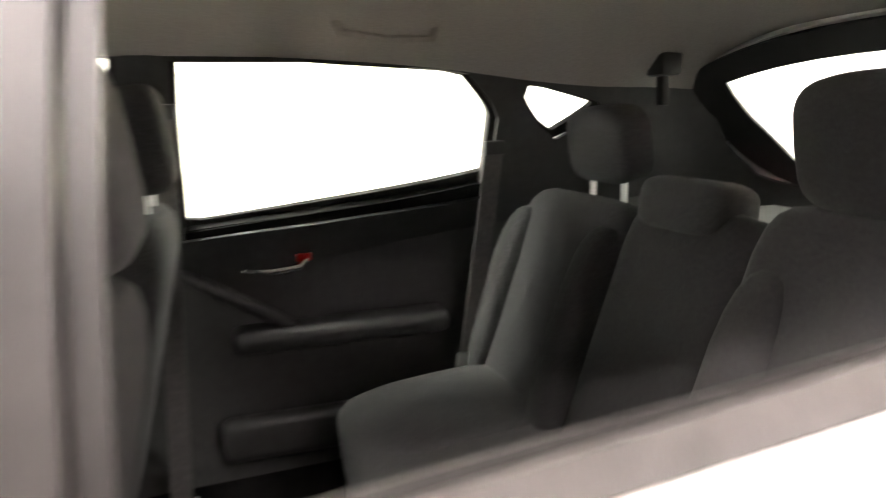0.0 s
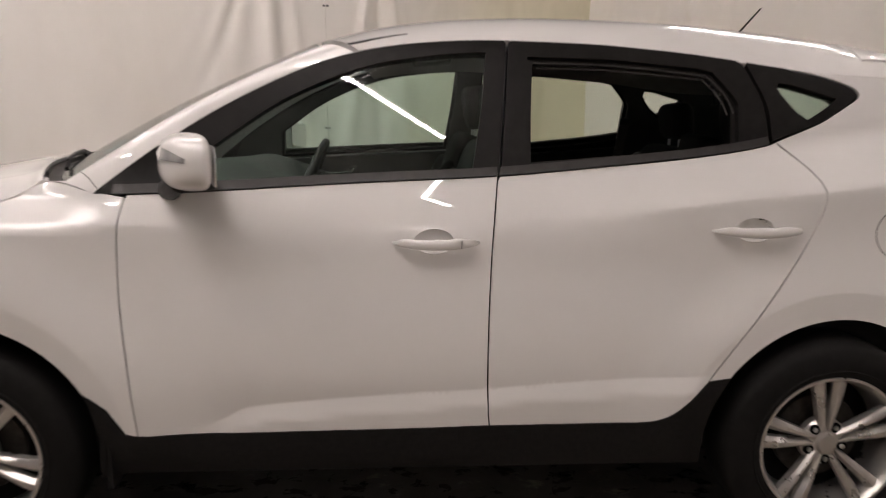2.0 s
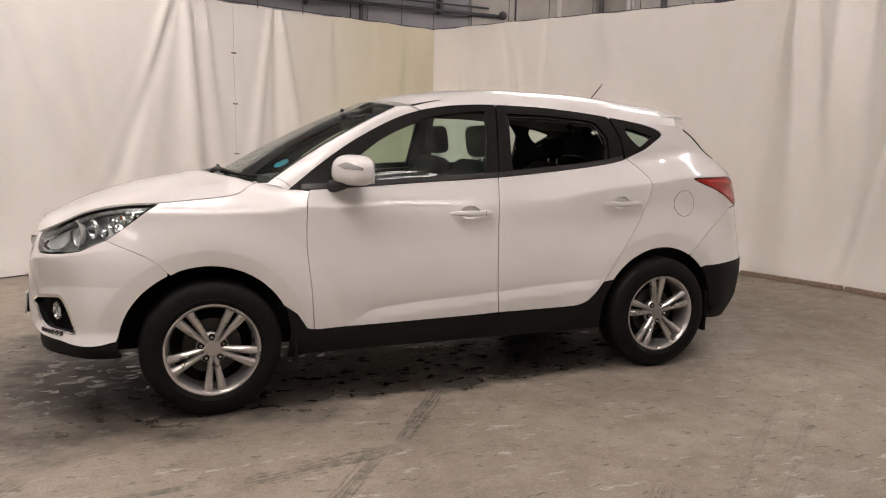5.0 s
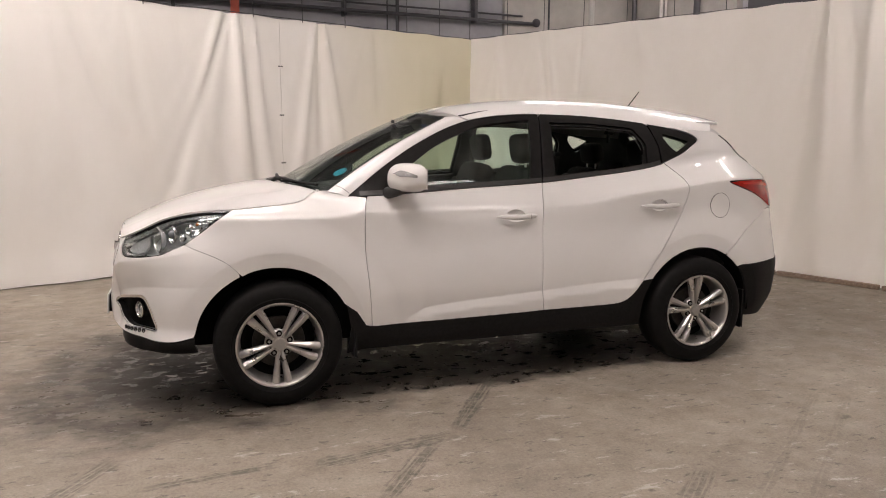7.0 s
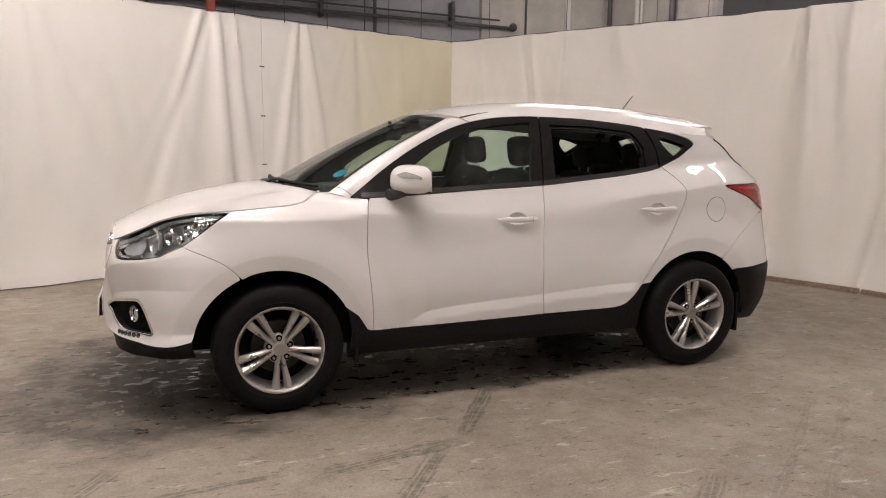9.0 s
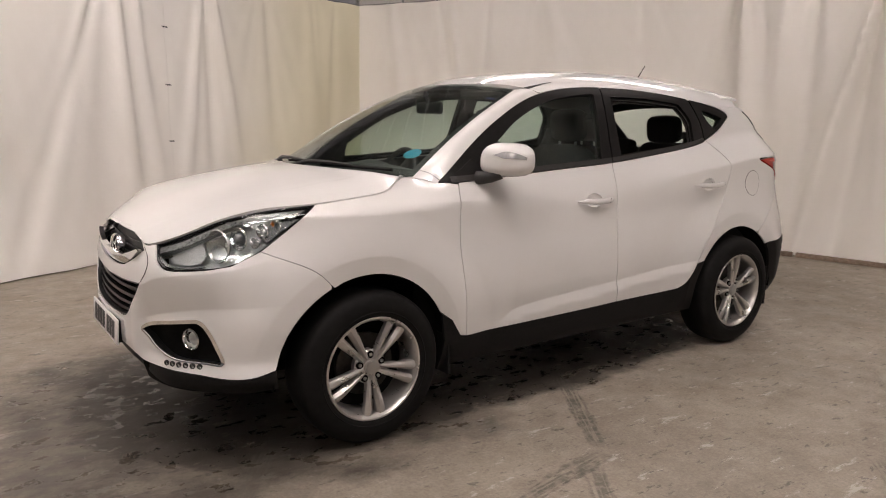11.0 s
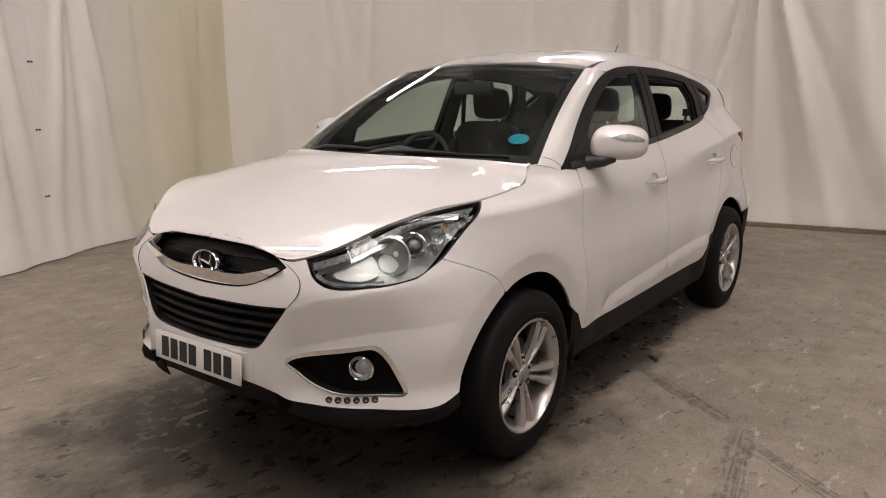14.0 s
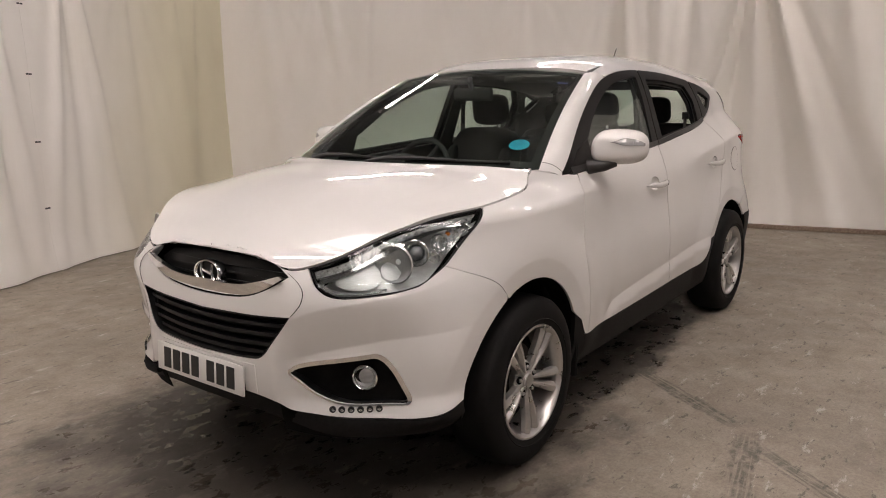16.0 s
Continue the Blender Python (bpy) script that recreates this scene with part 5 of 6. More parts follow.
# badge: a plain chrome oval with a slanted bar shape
badge = new("badge")
badge.parent = CAR
mb = Matrix.Translation((-2.152, 0, .845)) @ Euler((0, radians(-80), 0)).to_matrix().to_4x4() @ Matrix.Diagonal((.047, .078, 1, 1))
bm = bmesh.new()
lathe(bm, [(.80, .006), (.86, .012), (.94, .013), (1.0, .006), (1.0, -.02), (.8, -.02)], mb, 48)
part("badge_ring", bm, CHROME, badge, "chrome oval ring")
bm = bmesh.new()
lathe(bm, [(0, .002), (.82, .001), (.82, -.02)], mb, 40)
part("badge_face", bm, GLOSS_BLACK, badge)
for yy in (-.034, .034):
    bm = bmesh.new()
    tube(bm, [mb @ Vector((-.62, (yy - .012) / .085, .004)), mb @ Vector((0, yy / .085, .010)), mb @ Vector((.62, (yy + .012) / .085, .004))], .0055, 8)
    part("badge_bar", bm, CHROME, badge)
bm = bmesh.new()
tube(bm, [mb @ Vector((-.12, -.4, .006)), mb @ Vector((.12, .4, .006))], .0055, 8)
part("badge_bar", bm, CHROME, badge)

# number plate with its characters as plain bars
plate = new("number_plate")
plate.parent = CAR
mp = Matrix.Translation((-2.226, .008, .498)) @ Euler((0, radians(4), 0)).to_matrix().to_4x4()
bm = bmesh.new()
box(bm, 0, .008, -.26, .26, -.0555, .0555, .003, 2, mp)
part("plate_panel", bm, WHITE_LABEL, plate, "white reflective plate")
x = .215
for k in range(7):
    wd = .044
    bm = bmesh.new()
    box(bm, -.0015, .001, x - wd, x, -.0395, .0395, 0, 2, mp)
    part("character_bar", bm, BLACK_INK, plate, "plain black bar")
    x -= .058 + (.034 if k == 3 else 0)
bm = bmesh.new()
box(bm, .008, .04, -.24, .24, -.05, .05, .004, 2, mp)
part("plate_holder", bm, PLASTIC, plate)
panel("plate_plinth", [(S0, .462), (-2.47, .455), (-2.475, .56), (S0, .56)], wall, PAINT, CAR, step=.03, thick=.02, sides=BOTH, out=.002)

REFLECTOR = material("lamp_reflector", (.95, .95, .94), 0.14, 0.8)
BOWL = grain(material("ribbed_lamp_bowl", (.95, .95, .94), 0.2, 0.65), 3.0, (.70, .70, .69), (.98, .98, .97), stretch=(60, 60, 4), rough_span=(.12, .24))
GREY_BEZEL = grain(material("silver_lamp_bezel", (.62, .62, .61), 0.28, 0.4), 22, (.52, .517, .51), (.74, .735, .725), stretch=(1, 1, 2.5), rough_span=(.28, .42))
SMOKED = grain(material("smoked_lamp_panel", (.2, .195, .185), .3, .4), 90, (.10, .098, .095), (.40, .39, .38), rough_span=(.2, .4))
AMBER = material("amber_bulb", (.55, .16, .02), 0.3)
for sgn in BOTH:
    lamp = panel("headlamp", shrink(HEADLAMP, .003), wall, DARK, CAR, step=.03, thick=.006, sides=(sgn,), out=-.085, label="clear headlamp with chrome reflectors and a projector")
    panel("lens", shrink(HEADLAMP, .003), wall, LENS, lamp, step=.03, thick=.003, sides=(sgn,), out=-.001)
    panel("bezel", HEADLAMP, wall, GLOSS_BLACK, lamp, step=.02, thick=.012, holes=[shrink(HEADLAMP, .004)], sides=(sgn,), out=-.004, label="black bezel")
    panel("chrome_brow", flow([(-2.225, .876), (-2.12, .908), (-1.94, .980), (-1.77, 1.022), (-1.63, 1.040)]) + flow([(-1.66, 1.030), (-1.78, 1.008), (-1.94, .966), (-2.12, .894), (-2.215, .862)]), wall, CHROME, lamp, step=.02, thick=.014, sides=(sgn,), out=-.014)
    panel("dark_brow", flow([(-2.245, .898), (-2.13, .930), (-1.94, 1.003), (-1.75, 1.044), (-1.60, 1.057)]) + flow([(-1.63, 1.043), (-1.77, 1.024), (-1.94, .982), (-2.12, .910), (-2.235, .878)]), wall, SMOKED, lamp, step=.02, thick=.010, sides=(sgn,), out=-.012)
    panel("bezel_floor", shrink(HEADLAMP, .005), wall, GREY_BEZEL, lamp, step=.03, thick=.004, sides=(sgn,), out=-.060)

    def bowl(name, s, z, r, depth, mat, lens_mat, proud):
        c = Vector(wall(s, z))
        reach = abs(Vector((c.x + 1.45, c.y - .42, .0)).normalized().x)
        c = Vector((c.x, c.y * sgn, c.z))
        n = Vector((-reach - .25, .42 * sgn, .02)).normalized()
        m = Matrix.Translation(c - n * proud) @ n.to_track_quat("Z", "Y").to_matrix().to_4x4()
        bm = bmesh.new()
        lathe(bm, [(r * 1.06, .0), (r, .004), (r * .96, 0), (r * .86, -depth * .45), (r * .6, -depth * .85), (r * .15, -depth)], m, 36)
        ob = part(name, bm, mat, lamp)
        if lens_mat:
            bm = bmesh.new()
            lathe(bm, [(r * .62, -.012), (r * .6, -.004), (r * .45, .012), (r * .25, .02), (0, .023)], m, 30)
            part("projector_lens", bm, lens_mat, ob, "clear projector lens")
        return ob
    bowl("projector", -1.897, .940, .045, .03, REFLECTOR, material("projector_glass", (.16, .17, .18), .03, .2, Coat_Weight=1.0) if "projector_glass" not in bpy.data.materials else bpy.data.materials["projector_glass"], .026)
    bowl("main_reflector", -1.978, .912, .064, .042, BOWL, None, .026)
    panel("smoked_insert", ring([(-2.17, .868), (-2.12, .905), (-2.05, .93), (-2.015, .90), (-2.03, .86), (-2.10, .848)], 3), wall, GREY_BEZEL, lamp, step=.02, thick=.01, sides=(sgn,), out=-.024)
    panel("chrome_edge", flow([(-2.225, .872), (-2.17, .846), (-2.06, .842), (-2.0, .850)]) + flow([(-2.0, .842), (-2.06, .834), (-2.17, .834), (-2.232, .86)]), wall, REFLECTOR, lamp, step=.015, thick=.01, sides=(sgn,), out=-.016)
    panel("indicator", ring([(-1.78, .985), (-1.68, 1.01), (-1.63, 1.02), (-1.70, .975), (-1.77, .935)], 3), wall, REFLECTOR, lamp, step=.015, thick=.02, sides=(sgn,), out=-.024)
    for k, (s0, z0, rr) in enumerate(((-1.80, .968, .030), (-1.745, .985, .026), (-1.70, 1.003, .022), (-1.83, .925, .022))):
        bowl("facet", s0, z0, rr, .022, REFLECTOR if k % 2 else CHROME, None, .024)
    c = Vector(wall(-1.738, .991))
    bm = bmesh.new()
    bmesh.ops.create_uvsphere(bm, u_segments=10, v_segments=8, radius=.008, matrix=Matrix.Translation((c.x + .01, (c.y - .027) * sgn, c.z)))
    part("indicator_bulb", bm, AMBER, lamp, "amber bulb")
    # fog lamp
    fog = panel("fog_lamp", shrink(FOG, -.004), wall, BLACK_PLASTIC, CAR, step=.025, thick=.006, sides=(sgn,), out=-.045, label="round fog lamp in a black recess with a chrome edge")
    panel("chrome_frame", shrink(FOG, -.008), wall, CHROME, fog, step=.015, thick=.02, holes=[[(u - .003, z - .005) for u, z in shrink(FOG, .003)]], sides=(sgn,), out=.003, label="chrome frame")
    panel("recess_wall", shrink(FOG, -.002), wall, BLACK_PLASTIC, fog, step=.015, thick=.045, holes=[shrink(FOG, .004)], sides=(sgn,), out=-.002)
    c = Vector(wall(-2.085, .535))
    n = Vector((-.88, .46 * sgn, 0)).normalized()
    m = Matrix.Translation(Vector((c.x, c.y * sgn, c.z)) - n * .022) @ n.to_track_quat("Z", "Y").to_matrix().to_4x4()
    bm = bmesh.new()
    lathe(bm, [(.045, -.03), (.045, .008), (.041, .012), (.038, .008), (.036, -.004)], m, 36)
    part("fog_ring", bm, CHROME, fog)
    bm = bmesh.new()
    lathe(bm, [(.036, -.002), (.027, -.008), (.016, .001), (0, .004)], m, 30)
    part("fog_reflector", bm, GREY_BEZEL, fog)
    bm = bmesh.new()
    lathe(bm, [(.037, .004), (.025, .010), (0, .013)], m, 30)
    part("fog_lens", bm, LENS, fog)
    # row of six small running lights
    for k in range(6):
        s = -2.188 + .030 * k
        c = Vector(wall(s, .430))
        p2 = Vector(wall(s + .01, .430))
        n = Vector((-(p2.y - c.y), (p2.x - c.x), 0))
        n = Vector((-abs(n.x), abs(n.y) * sgn, 0)).normalized()
        m = Matrix.Translation(Vector((c.x, c.y * sgn, c.z)) + n * .004) @ n.to_track_quat("Z", "Y").to_matrix().to_4x4()
        bm = bmesh.new()
        lathe(bm, [(.0115, -.004), (.0115, .002), (.0085, .003), (.0075, 0.0), (.007, -.003), (0, -.003)], m, 16)
        led = part("running_light", bm, BLACK_INK, CAR, "tiny round running light")
        bm = bmesh.new()
        lathe(bm, [(.0045, -.002), (.004, .001), (0, .002)], m, 10)
        part("led", bm, REFLECTOR, led)
# loose corner of the lip
bm = bmesh.new()
tube(bm, [(-2.17, .36, .395), (-2.15, .46, .385), (-2.10, .55, .375), (-2.06, .60, .40), (-2.055, .61, .44)], [.012, .018, .022, .016, .006], 8)
part("loose_lip_corner", bm, DARK, CAR, "loose corner of black bumper lip")


# ---- mirrors, handles, wipers, aerial ----
def mirror(sgn):
    root = new("door_mirror")
    root.parent = CAR
    bm = bmesh.new()
    # housing: rounded, deeper at the foot, rising to a flat top and cut off at the glass
    def shape(u, v):
        a, y = math.pi * 2 * u, -1 + 2 * v
        end = max(0.0, 1 - abs(y) ** 3.2) ** .42
        c, d = math.cos(a), math.sin(a)
        ex = math.copysign(abs(c) ** (.5 if c > 0 else .8), c)
        ez = math.copysign(abs(d) ** .7, d)
        deep = .088 if ex < 0 else .05
        high = (.088 - .012 * y) if ez > 0 else (.068 + .006 * y)
        return Vector((-.606 + ex * deep * end + .045 * y, sgn * (.915 + .110 * y), 1.218 + ez * high * end + .008 * y))
    nu, nv = 40, 26
    rows = [[bm.verts.new(shape(u / nu, .5 + .5 * math.sin(math.pi * (v / nv - .5)))) for u in range(nu)] for v in range(1, nv)]
    for a, b in zip(rows, rows[1:]):
        for k in range(nu):
            bm.faces.new((a[k], a[(k + 1) % nu], b[(k + 1) % nu], b[k]))
    bm.faces.new(rows[0])
    bm.faces.new(rows[-1][::-1])
    bmesh.ops.recalc_face_normals(bm, faces=bm.faces)
    part("mirror_housing", bm, PAINT, root, "white mirror housing", 60)
    bm = bmesh.new()
    box(bm, -.003, .003, -.075, .075, 1.165, 1.275, .0025, 2, Matrix.Translation((-.553, sgn * .915, 0)) @ Matrix.Rotation(radians(-22 * sgn), 4, "Z"))
    part("mirror_glass", bm, CHROME, root, "mirror glass")
    bm = bmesh.new()
    tube(bm, [(-.70, sgn * .80, 1.140), (-.675, sgn * .87, 1.150), (-.645, sgn * .90, 1.168)], [.034, .028, .03], 12)
    part("mirror_foot", bm, TRIM, root)
    # clear indicator strip let into the front of the housing, with a dark edge round it
    def strip(v, h, proud):
        p = shape(.5 - .02, v)
        q = shape(.5 - .02 - h, v)
        c = Vector((-.606, p.y, 1.218))
        n = (q - c).normalized()
        return q + Vector((n.x, 0, n.z * .3)) * proud
    vs = span(.44, .985, 14)
    for nm, mat, lo, hi, proud in (("indicator_edge", SMOKED, -.006, .058, .0012), ("indicator_lens", BOWL, -.003, .055, .003)):
        bm = bmesh.new()
        rows = []
        for k, v in enumerate(vs):
            t = smooth(0, .55, k / 13)
            h0 = .02 + (lo - .02) * t
            h1 = .02 + (hi - .02) * t
            rows.append([bm.verts.new(strip(v, h0 + (h1 - h0) * i / 4, proud)) for i in range(5)])
        for a, b in zip(rows, rows[1:]):
            for i in range(4):
                bm.faces.new((a[i], a[i + 1], b[i + 1], b[i]))
        bm.normal_update()
        bmesh.ops.solidify(bm, geom=bm.faces[:], thickness=.002)
        part(nm, bm, mat, root, "clear indicator strip" if nm == "indicator_lens" else "")


for sgn in BOTH:
    mirror(sgn)
    panel("mirror_sail", [(-.885, 1.128), (-.60, 1.145), (-.60, 1.255), (-.72, 1.225)], wall, GLOSS_BLACK, DOORS[sgn, 0], step=.04, thick=.01, sides=(sgn,), out=.004)


def handle(door, x0, x1, z, sgn):
    """A pull handle over a scooped cup."""
    mid = (x0 + x1) / 2
    ln = x1 - x0
    h = new("door_handle")
    h.parent = door

    def at(u, out, dz=0.0):
        x, y, zz = wall(u, z + dz)
        return Vector((x, sgn * (y + out), zz))
    bm = bmesh.new()
    rows = []
    for i in range(33):
        t = i / 32
        u = x0 + ln * t
        e = max(0.0, 1 - abs(2 * t - 1) ** 1.7) ** .8
        o = .002 + .036 * max(0.0, 1 - abs(2 * t - 1) ** 3) ** .6
        top = .003 + .012 * e + .006 * (smooth(.62, .74, t) * smooth(1.0, .9, t) + smooth(.0, .12, t) * smooth(.30, .18, t))
        low = .003 + .015 * e
        th = .003 + .010 * e
        c = at(u, o)
        rows.append([bm.verts.new(c + Vector((0, sgn * th * math.copysign(abs(math.cos(a)) ** .7, math.cos(a)), (top if math.sin(a) > 0 else low) * math.sin(a)))) for a in (2 * math.pi * k / 16 for k in range(16))])
    for a, b in zip(rows, rows[1:]):
        for k in range(16):
            bm.faces.new((a[k], a[(k + 1) % 16], b[(k + 1) % 16], b[k]))
    bm.faces.new(rows[0])
    bm.faces.new(rows[-1][::-1])
    bmesh.ops.recalc_face_normals(bm, faces=bm.faces)
    part("grip", bm, PAINT, h, "white pull handle", 60)
    # cup: a dish pressed into the skin behind the grip
    cx, cz, rx, rz = mid - .006, z + .002, .060, .038
    cup = [(cx + rx * math.cos(radians(a)), cz + rz * math.sin(radians(a))) for a in range(0, 360, 8)]

    def dish(u, v):
        x, y, zz = wall(u, v)
        r2 = min(1.0, ((u - cx) / rx) ** 2 + ((v - cz) / rz) ** 2)
        return x, y - .002 - .021 * (1 - r2) ** .55, zz
    panel("cup", cup, dish, PAINT, h, step=.007, thick=.001, sides=(sgn,))
    if sgn < 0 and x0 < 0:
        bm = bmesh.new()
        box(bm, -.0006, .0006, -.0108, .0108, -.012, .012, 0, 2, Matrix.Translation(at(x1 - .056, .034)))
        part("key_cap_gap", bm, GLOSS_BLACK, h)


for sgn in BOTH:
    handle(DOORS[sgn, 0], -.068, .188, .988, sgn)
    handle(DOORS[sgn, 1], .882, 1.158, 1.026, sgn)

# scuttle and wipers
def cowl(v, w):
    """The dark tray between bonnet and windscreen."""
    p = Vector(bonnet(.992, w)) - Vector((0, 0, .012))
    q = Vector(screen(w * .995, .03)) - Vector((0, 0, .008))
    return tuple(p.lerp(q, v) - Vector((0, 0, .012 * math.sin(math.pi * v))))


panel("scuttle", [(0, -.99), (1, -.99), (1, .99), (0, .99)], cowl, BLACK_PLASTIC, CAR, step=.08, thick=.006, sides=(1,))


def wiper(u0, u1, v1):
    root = new("wiper")
    root.parent = CAR
    n = Vector((-.42, 0, .9)).normalized()
    p0, p1 = Vector(screen(u0, -.03)) + n * .02, Vector(screen(u1, v1)) + n * .022
    bm = bmesh.new()
    tube(bm, [p0, p0.lerp(p1, .25) + n * .022, p0.lerp(p1, .6) + n * .018, p1], [.013, .011, .008, .005], 8)
    part("wiper_arm", bm, TRIM, root)
    d = (p1 - p0)
    bm = bmesh.new()
    tube(bm, [Vector(screen(u1 - (u1 - u0) * .55, v1 * .6)) + n * .012, p1 - n * .008, Vector(screen(u1 + (u1 - u0) * .5, v1 + .01)) + n * .012], .007, 6)
    part("wiper_blade", bm, RUBBER, root)


wiper(.62, .05, .015)
wiper(.05, -.55, .015)
bm = bmesh.new()
tube(bm, [(1.262, 0, 1.628), (1.285, 0, 1.652)], [.016, .009], 10)
tube(bm, [(1.283, 0, 1.65), (1.398, .012, 1.778)], [.0045, .0028], 8)
part("aerial", bm, GLOSS_BLACK, CAR, "short black roof aerial")
# round sticker inside the windscreen
panel("screen_sticker", [(-.835 + .060 * math.cos(radians(a)), .205 + .044 * math.sin(radians(a))) for a in range(0, 360, 12)], screen, STICKER, CAR, step=.02, thick=.001, sides=(1,), out=-.006, label="round turquoise sticker on the windscreen")
panel("screen_label", [(-.92, .85), (-.83, .85), (-.83, .875), (-.92, .875)], screen, material("blue_label", (.10, .11, .28), .4), CAR, step=.03, thick=.001, sides=(1,), out=-.006, label="small blue label at the top of the windscreen")


# ---- inside the car ----
# lining of pillars and sides, with openings at the windows
side_loop = ([(-.86, 1.06), (-.86, 1.13)] + on_line(lambda u: roof_edge(u) - .006, -.80, 1.60, 40) + [(1.64, 1.44), (1.79, 1.325), (1.95, 1.235), (2.27, 1.15), (2.27, .70), (1.80, .70), (1.50, .72), (1.318, .80), (1.05, .72), (.95, .50), (-.80, .45)])
for sgn in BOTH:
    ww = [shrink(WINDOW_F, -.014), shrink(WINDOW_R if sgn < 0 else WINDOW_FAR, -.014), shrink(WINDOW_Q, -.012)]
    lining = panel("side_lining", side_loop, wall, TRIM, CAR, step=.06, thick=.01, holes=ww, sides=(sgn,), out=-.045, label="black door and pillar lining")
    # armrest and pull on each door
    for x0, x1 in ((-.45, .15), (.42, .95)):
        bm = bmesh.new()
        box(bm, x0, x1, sgn * .66, sgn * .775, .86, .915, .022, 3)
        part("armrest", bm, TRIM, lining)
        bm = bmesh.new()
        tube(bm, [(x0 - .12, sgn * .765, 1.06), (x0 - .06, sgn * .715, 1.035), (x0 + .06, sgn * .705, .965), (x0 + .14, sgn * .71, .91), (x0 + .16, sgn * .75, .89)], [.012, .017, .018, .017, .012], 10)
        part("pull_grip", bm, TRIM, lining)
        bm = bmesh.new()
        box(bm, x0 - .05, x1 + .02, sgn * .735, sgn * .785, .56, .68, .03, 3)
        part("door_pocket", bm, TRIM, lining)
        bm = bmesh.new()
        tube(bm, [(x0 + .04, sgn * .735, 1.05), (x0 + .10, sgn * .722, 1.045), (x0 + .17, sgn * .722, 1.05), (x0 + .19, sgn * .722, 1.068)], [.005, .009, .010, .006], 8)
        part("inner_handle", bm, CHROME, lining, "chrome inner door handle")
        bm = bmesh.new()
        box(bm, x0 + .165, x0 + .20, sgn * .722, sgn * .745, 1.062, 1.082, .004)
        part("lock_tab", bm, REDGLASS if x0 > 0 else TRIM, lining, "small red lock tab")


# headlining under the roof
def ceiling_skin(x, t):
    p = roof(x, t)
    return p[0], p[1] * .955, p[2] - .034 - .012 * abs(t) ** 6


panel("headlining", [(-.32, -1), (1.62, -1), (1.62, 1), (-.32, 1)], ceiling_skin, LINER, CAR, step=.07, thick=.008, sides=(1,), label="grey fabric headlining")
for sgn in BOTH:
    for x in (.05, .78):
        bm = bmesh.new()
        a = ceiling_skin(x - .11, .84 * sgn)
        b = ceiling_skin(x + .11, .84 * sgn)
        tube(bm, [a, (a[0] + .012, a[1] - .004 * sgn, a[2] - .030), (x, (a[1] + b[1]) / 2 - .006 * sgn, (a[2] + b[2]) / 2 - .036), (b[0] - .012, b[1] - .004 * sgn, b[2] - .030), b], .010, 8)
        part("grab_handle", bm, LINER, CAR, "grey ceiling grab handle")
for sgn in BOTH:
    bm = bmesh.new()
    box(bm, -.30, -.14, sgn * .12, sgn * .50, 1.535, 1.555, .008)
    part("sun_visor", bm, LINER, CAR)


def pillow(bm, x, y, z, w, d, h, m=None, sharp=.42):
    """A rounded cushion block."""
    rows = []
    nu, nv = 24, 12
    for v in range(1, nv):
        b = math.pi * (v / nv - .5)
        for_row = []
        for u in range(nu):
            a = 2 * math.pi * u / nu
            cx = math.copysign(abs(math.cos(a)) ** sharp, math.cos(a)) * max(0, math.cos(b)) ** sharp
            cy = math.copysign(abs(math.sin(a)) ** sharp, math.sin(a)) * max(0, math.cos(b)) ** sharp
            cz = math.copysign(abs(math.sin(b)) ** sharp, math.sin(b))
            p = Vector((cx * d / 2, cy * w / 2, cz * h / 2))
            p = (m @ p) if m else p
            for_row.append(bm.verts.new(p + Vector((x, y, z))))
        rows.append(for_row)
    for a, b in zip(rows, rows[1:]):
        for k in range(nu):
            bm.faces.new((a[k], a[(k + 1) % nu], b[(k + 1) % nu], b[k]))
    bm.faces.new(rows[0][::-1])
    bm.faces.new(rows[-1])


SATIN = material("satin_chrome", (.82, .82, .81), .3, .5)


def head_rest(root, x, y, z, w=.25, tall=.19):
    bm = bmesh.new()
    pillow(bm, x, y, z, w, .10, tall, Euler((0, radians(-8), 0)).to_matrix(), .5)
    part("headrest", bm, CLOTH, root)
    for off in (-.065, .065):
        bm = bmesh.new()
        tube(bm, [(x - .002, y + off, z - .19), (x, y + off, z - .06)], .0075, 8)
        part("headrest_post", bm, SATIN, root, "chrome post")
        bm = bmesh.new()
        lathe(bm, [(.012, 0), (.014, .008), (.008, .011)], Matrix.Translation((x - .002, y + off, z - .163)), 10)
        part("post_collar", bm, TRIM, root)


lean = Euler((0, radians(14), 0)).to_matrix()
for sgn in BOTH:
    seat = new("front_seat")
    seat.parent = CAR
    y = sgn * .37
    bm = bmesh.new()
    pillow(bm, -.10, y, .66, .50, .54, .17, Euler((0, radians(-6), 0)).to_matrix())
    part("seat_cushion", bm, CLOTH, seat)
    bm = bmesh.new()
    pillow(bm, .205, y, .96, .48, .16, .62, lean)
    for k in (-1, 1):
        pillow(bm, .145, y + k * .20, .92, .09, .15, .48, lean, .6)
    part("seat_back", bm, CLOTH, seat)
    bm = bmesh.new()
    box(bm, -.30, .20, y - .20, y + .20, .30, .60, .02)
    part("seat_base", bm, TRIM, seat)
    head_rest(seat, .298, y, 1.375)
    # belt buckle stalk
    bm = bmesh.new()
    box(bm, .06, .085, y - sgn * .27 - .015, y - sgn * .27 + .015, .62, .76, .006)
    part("belt_buckle", bm, TRIM, seat)

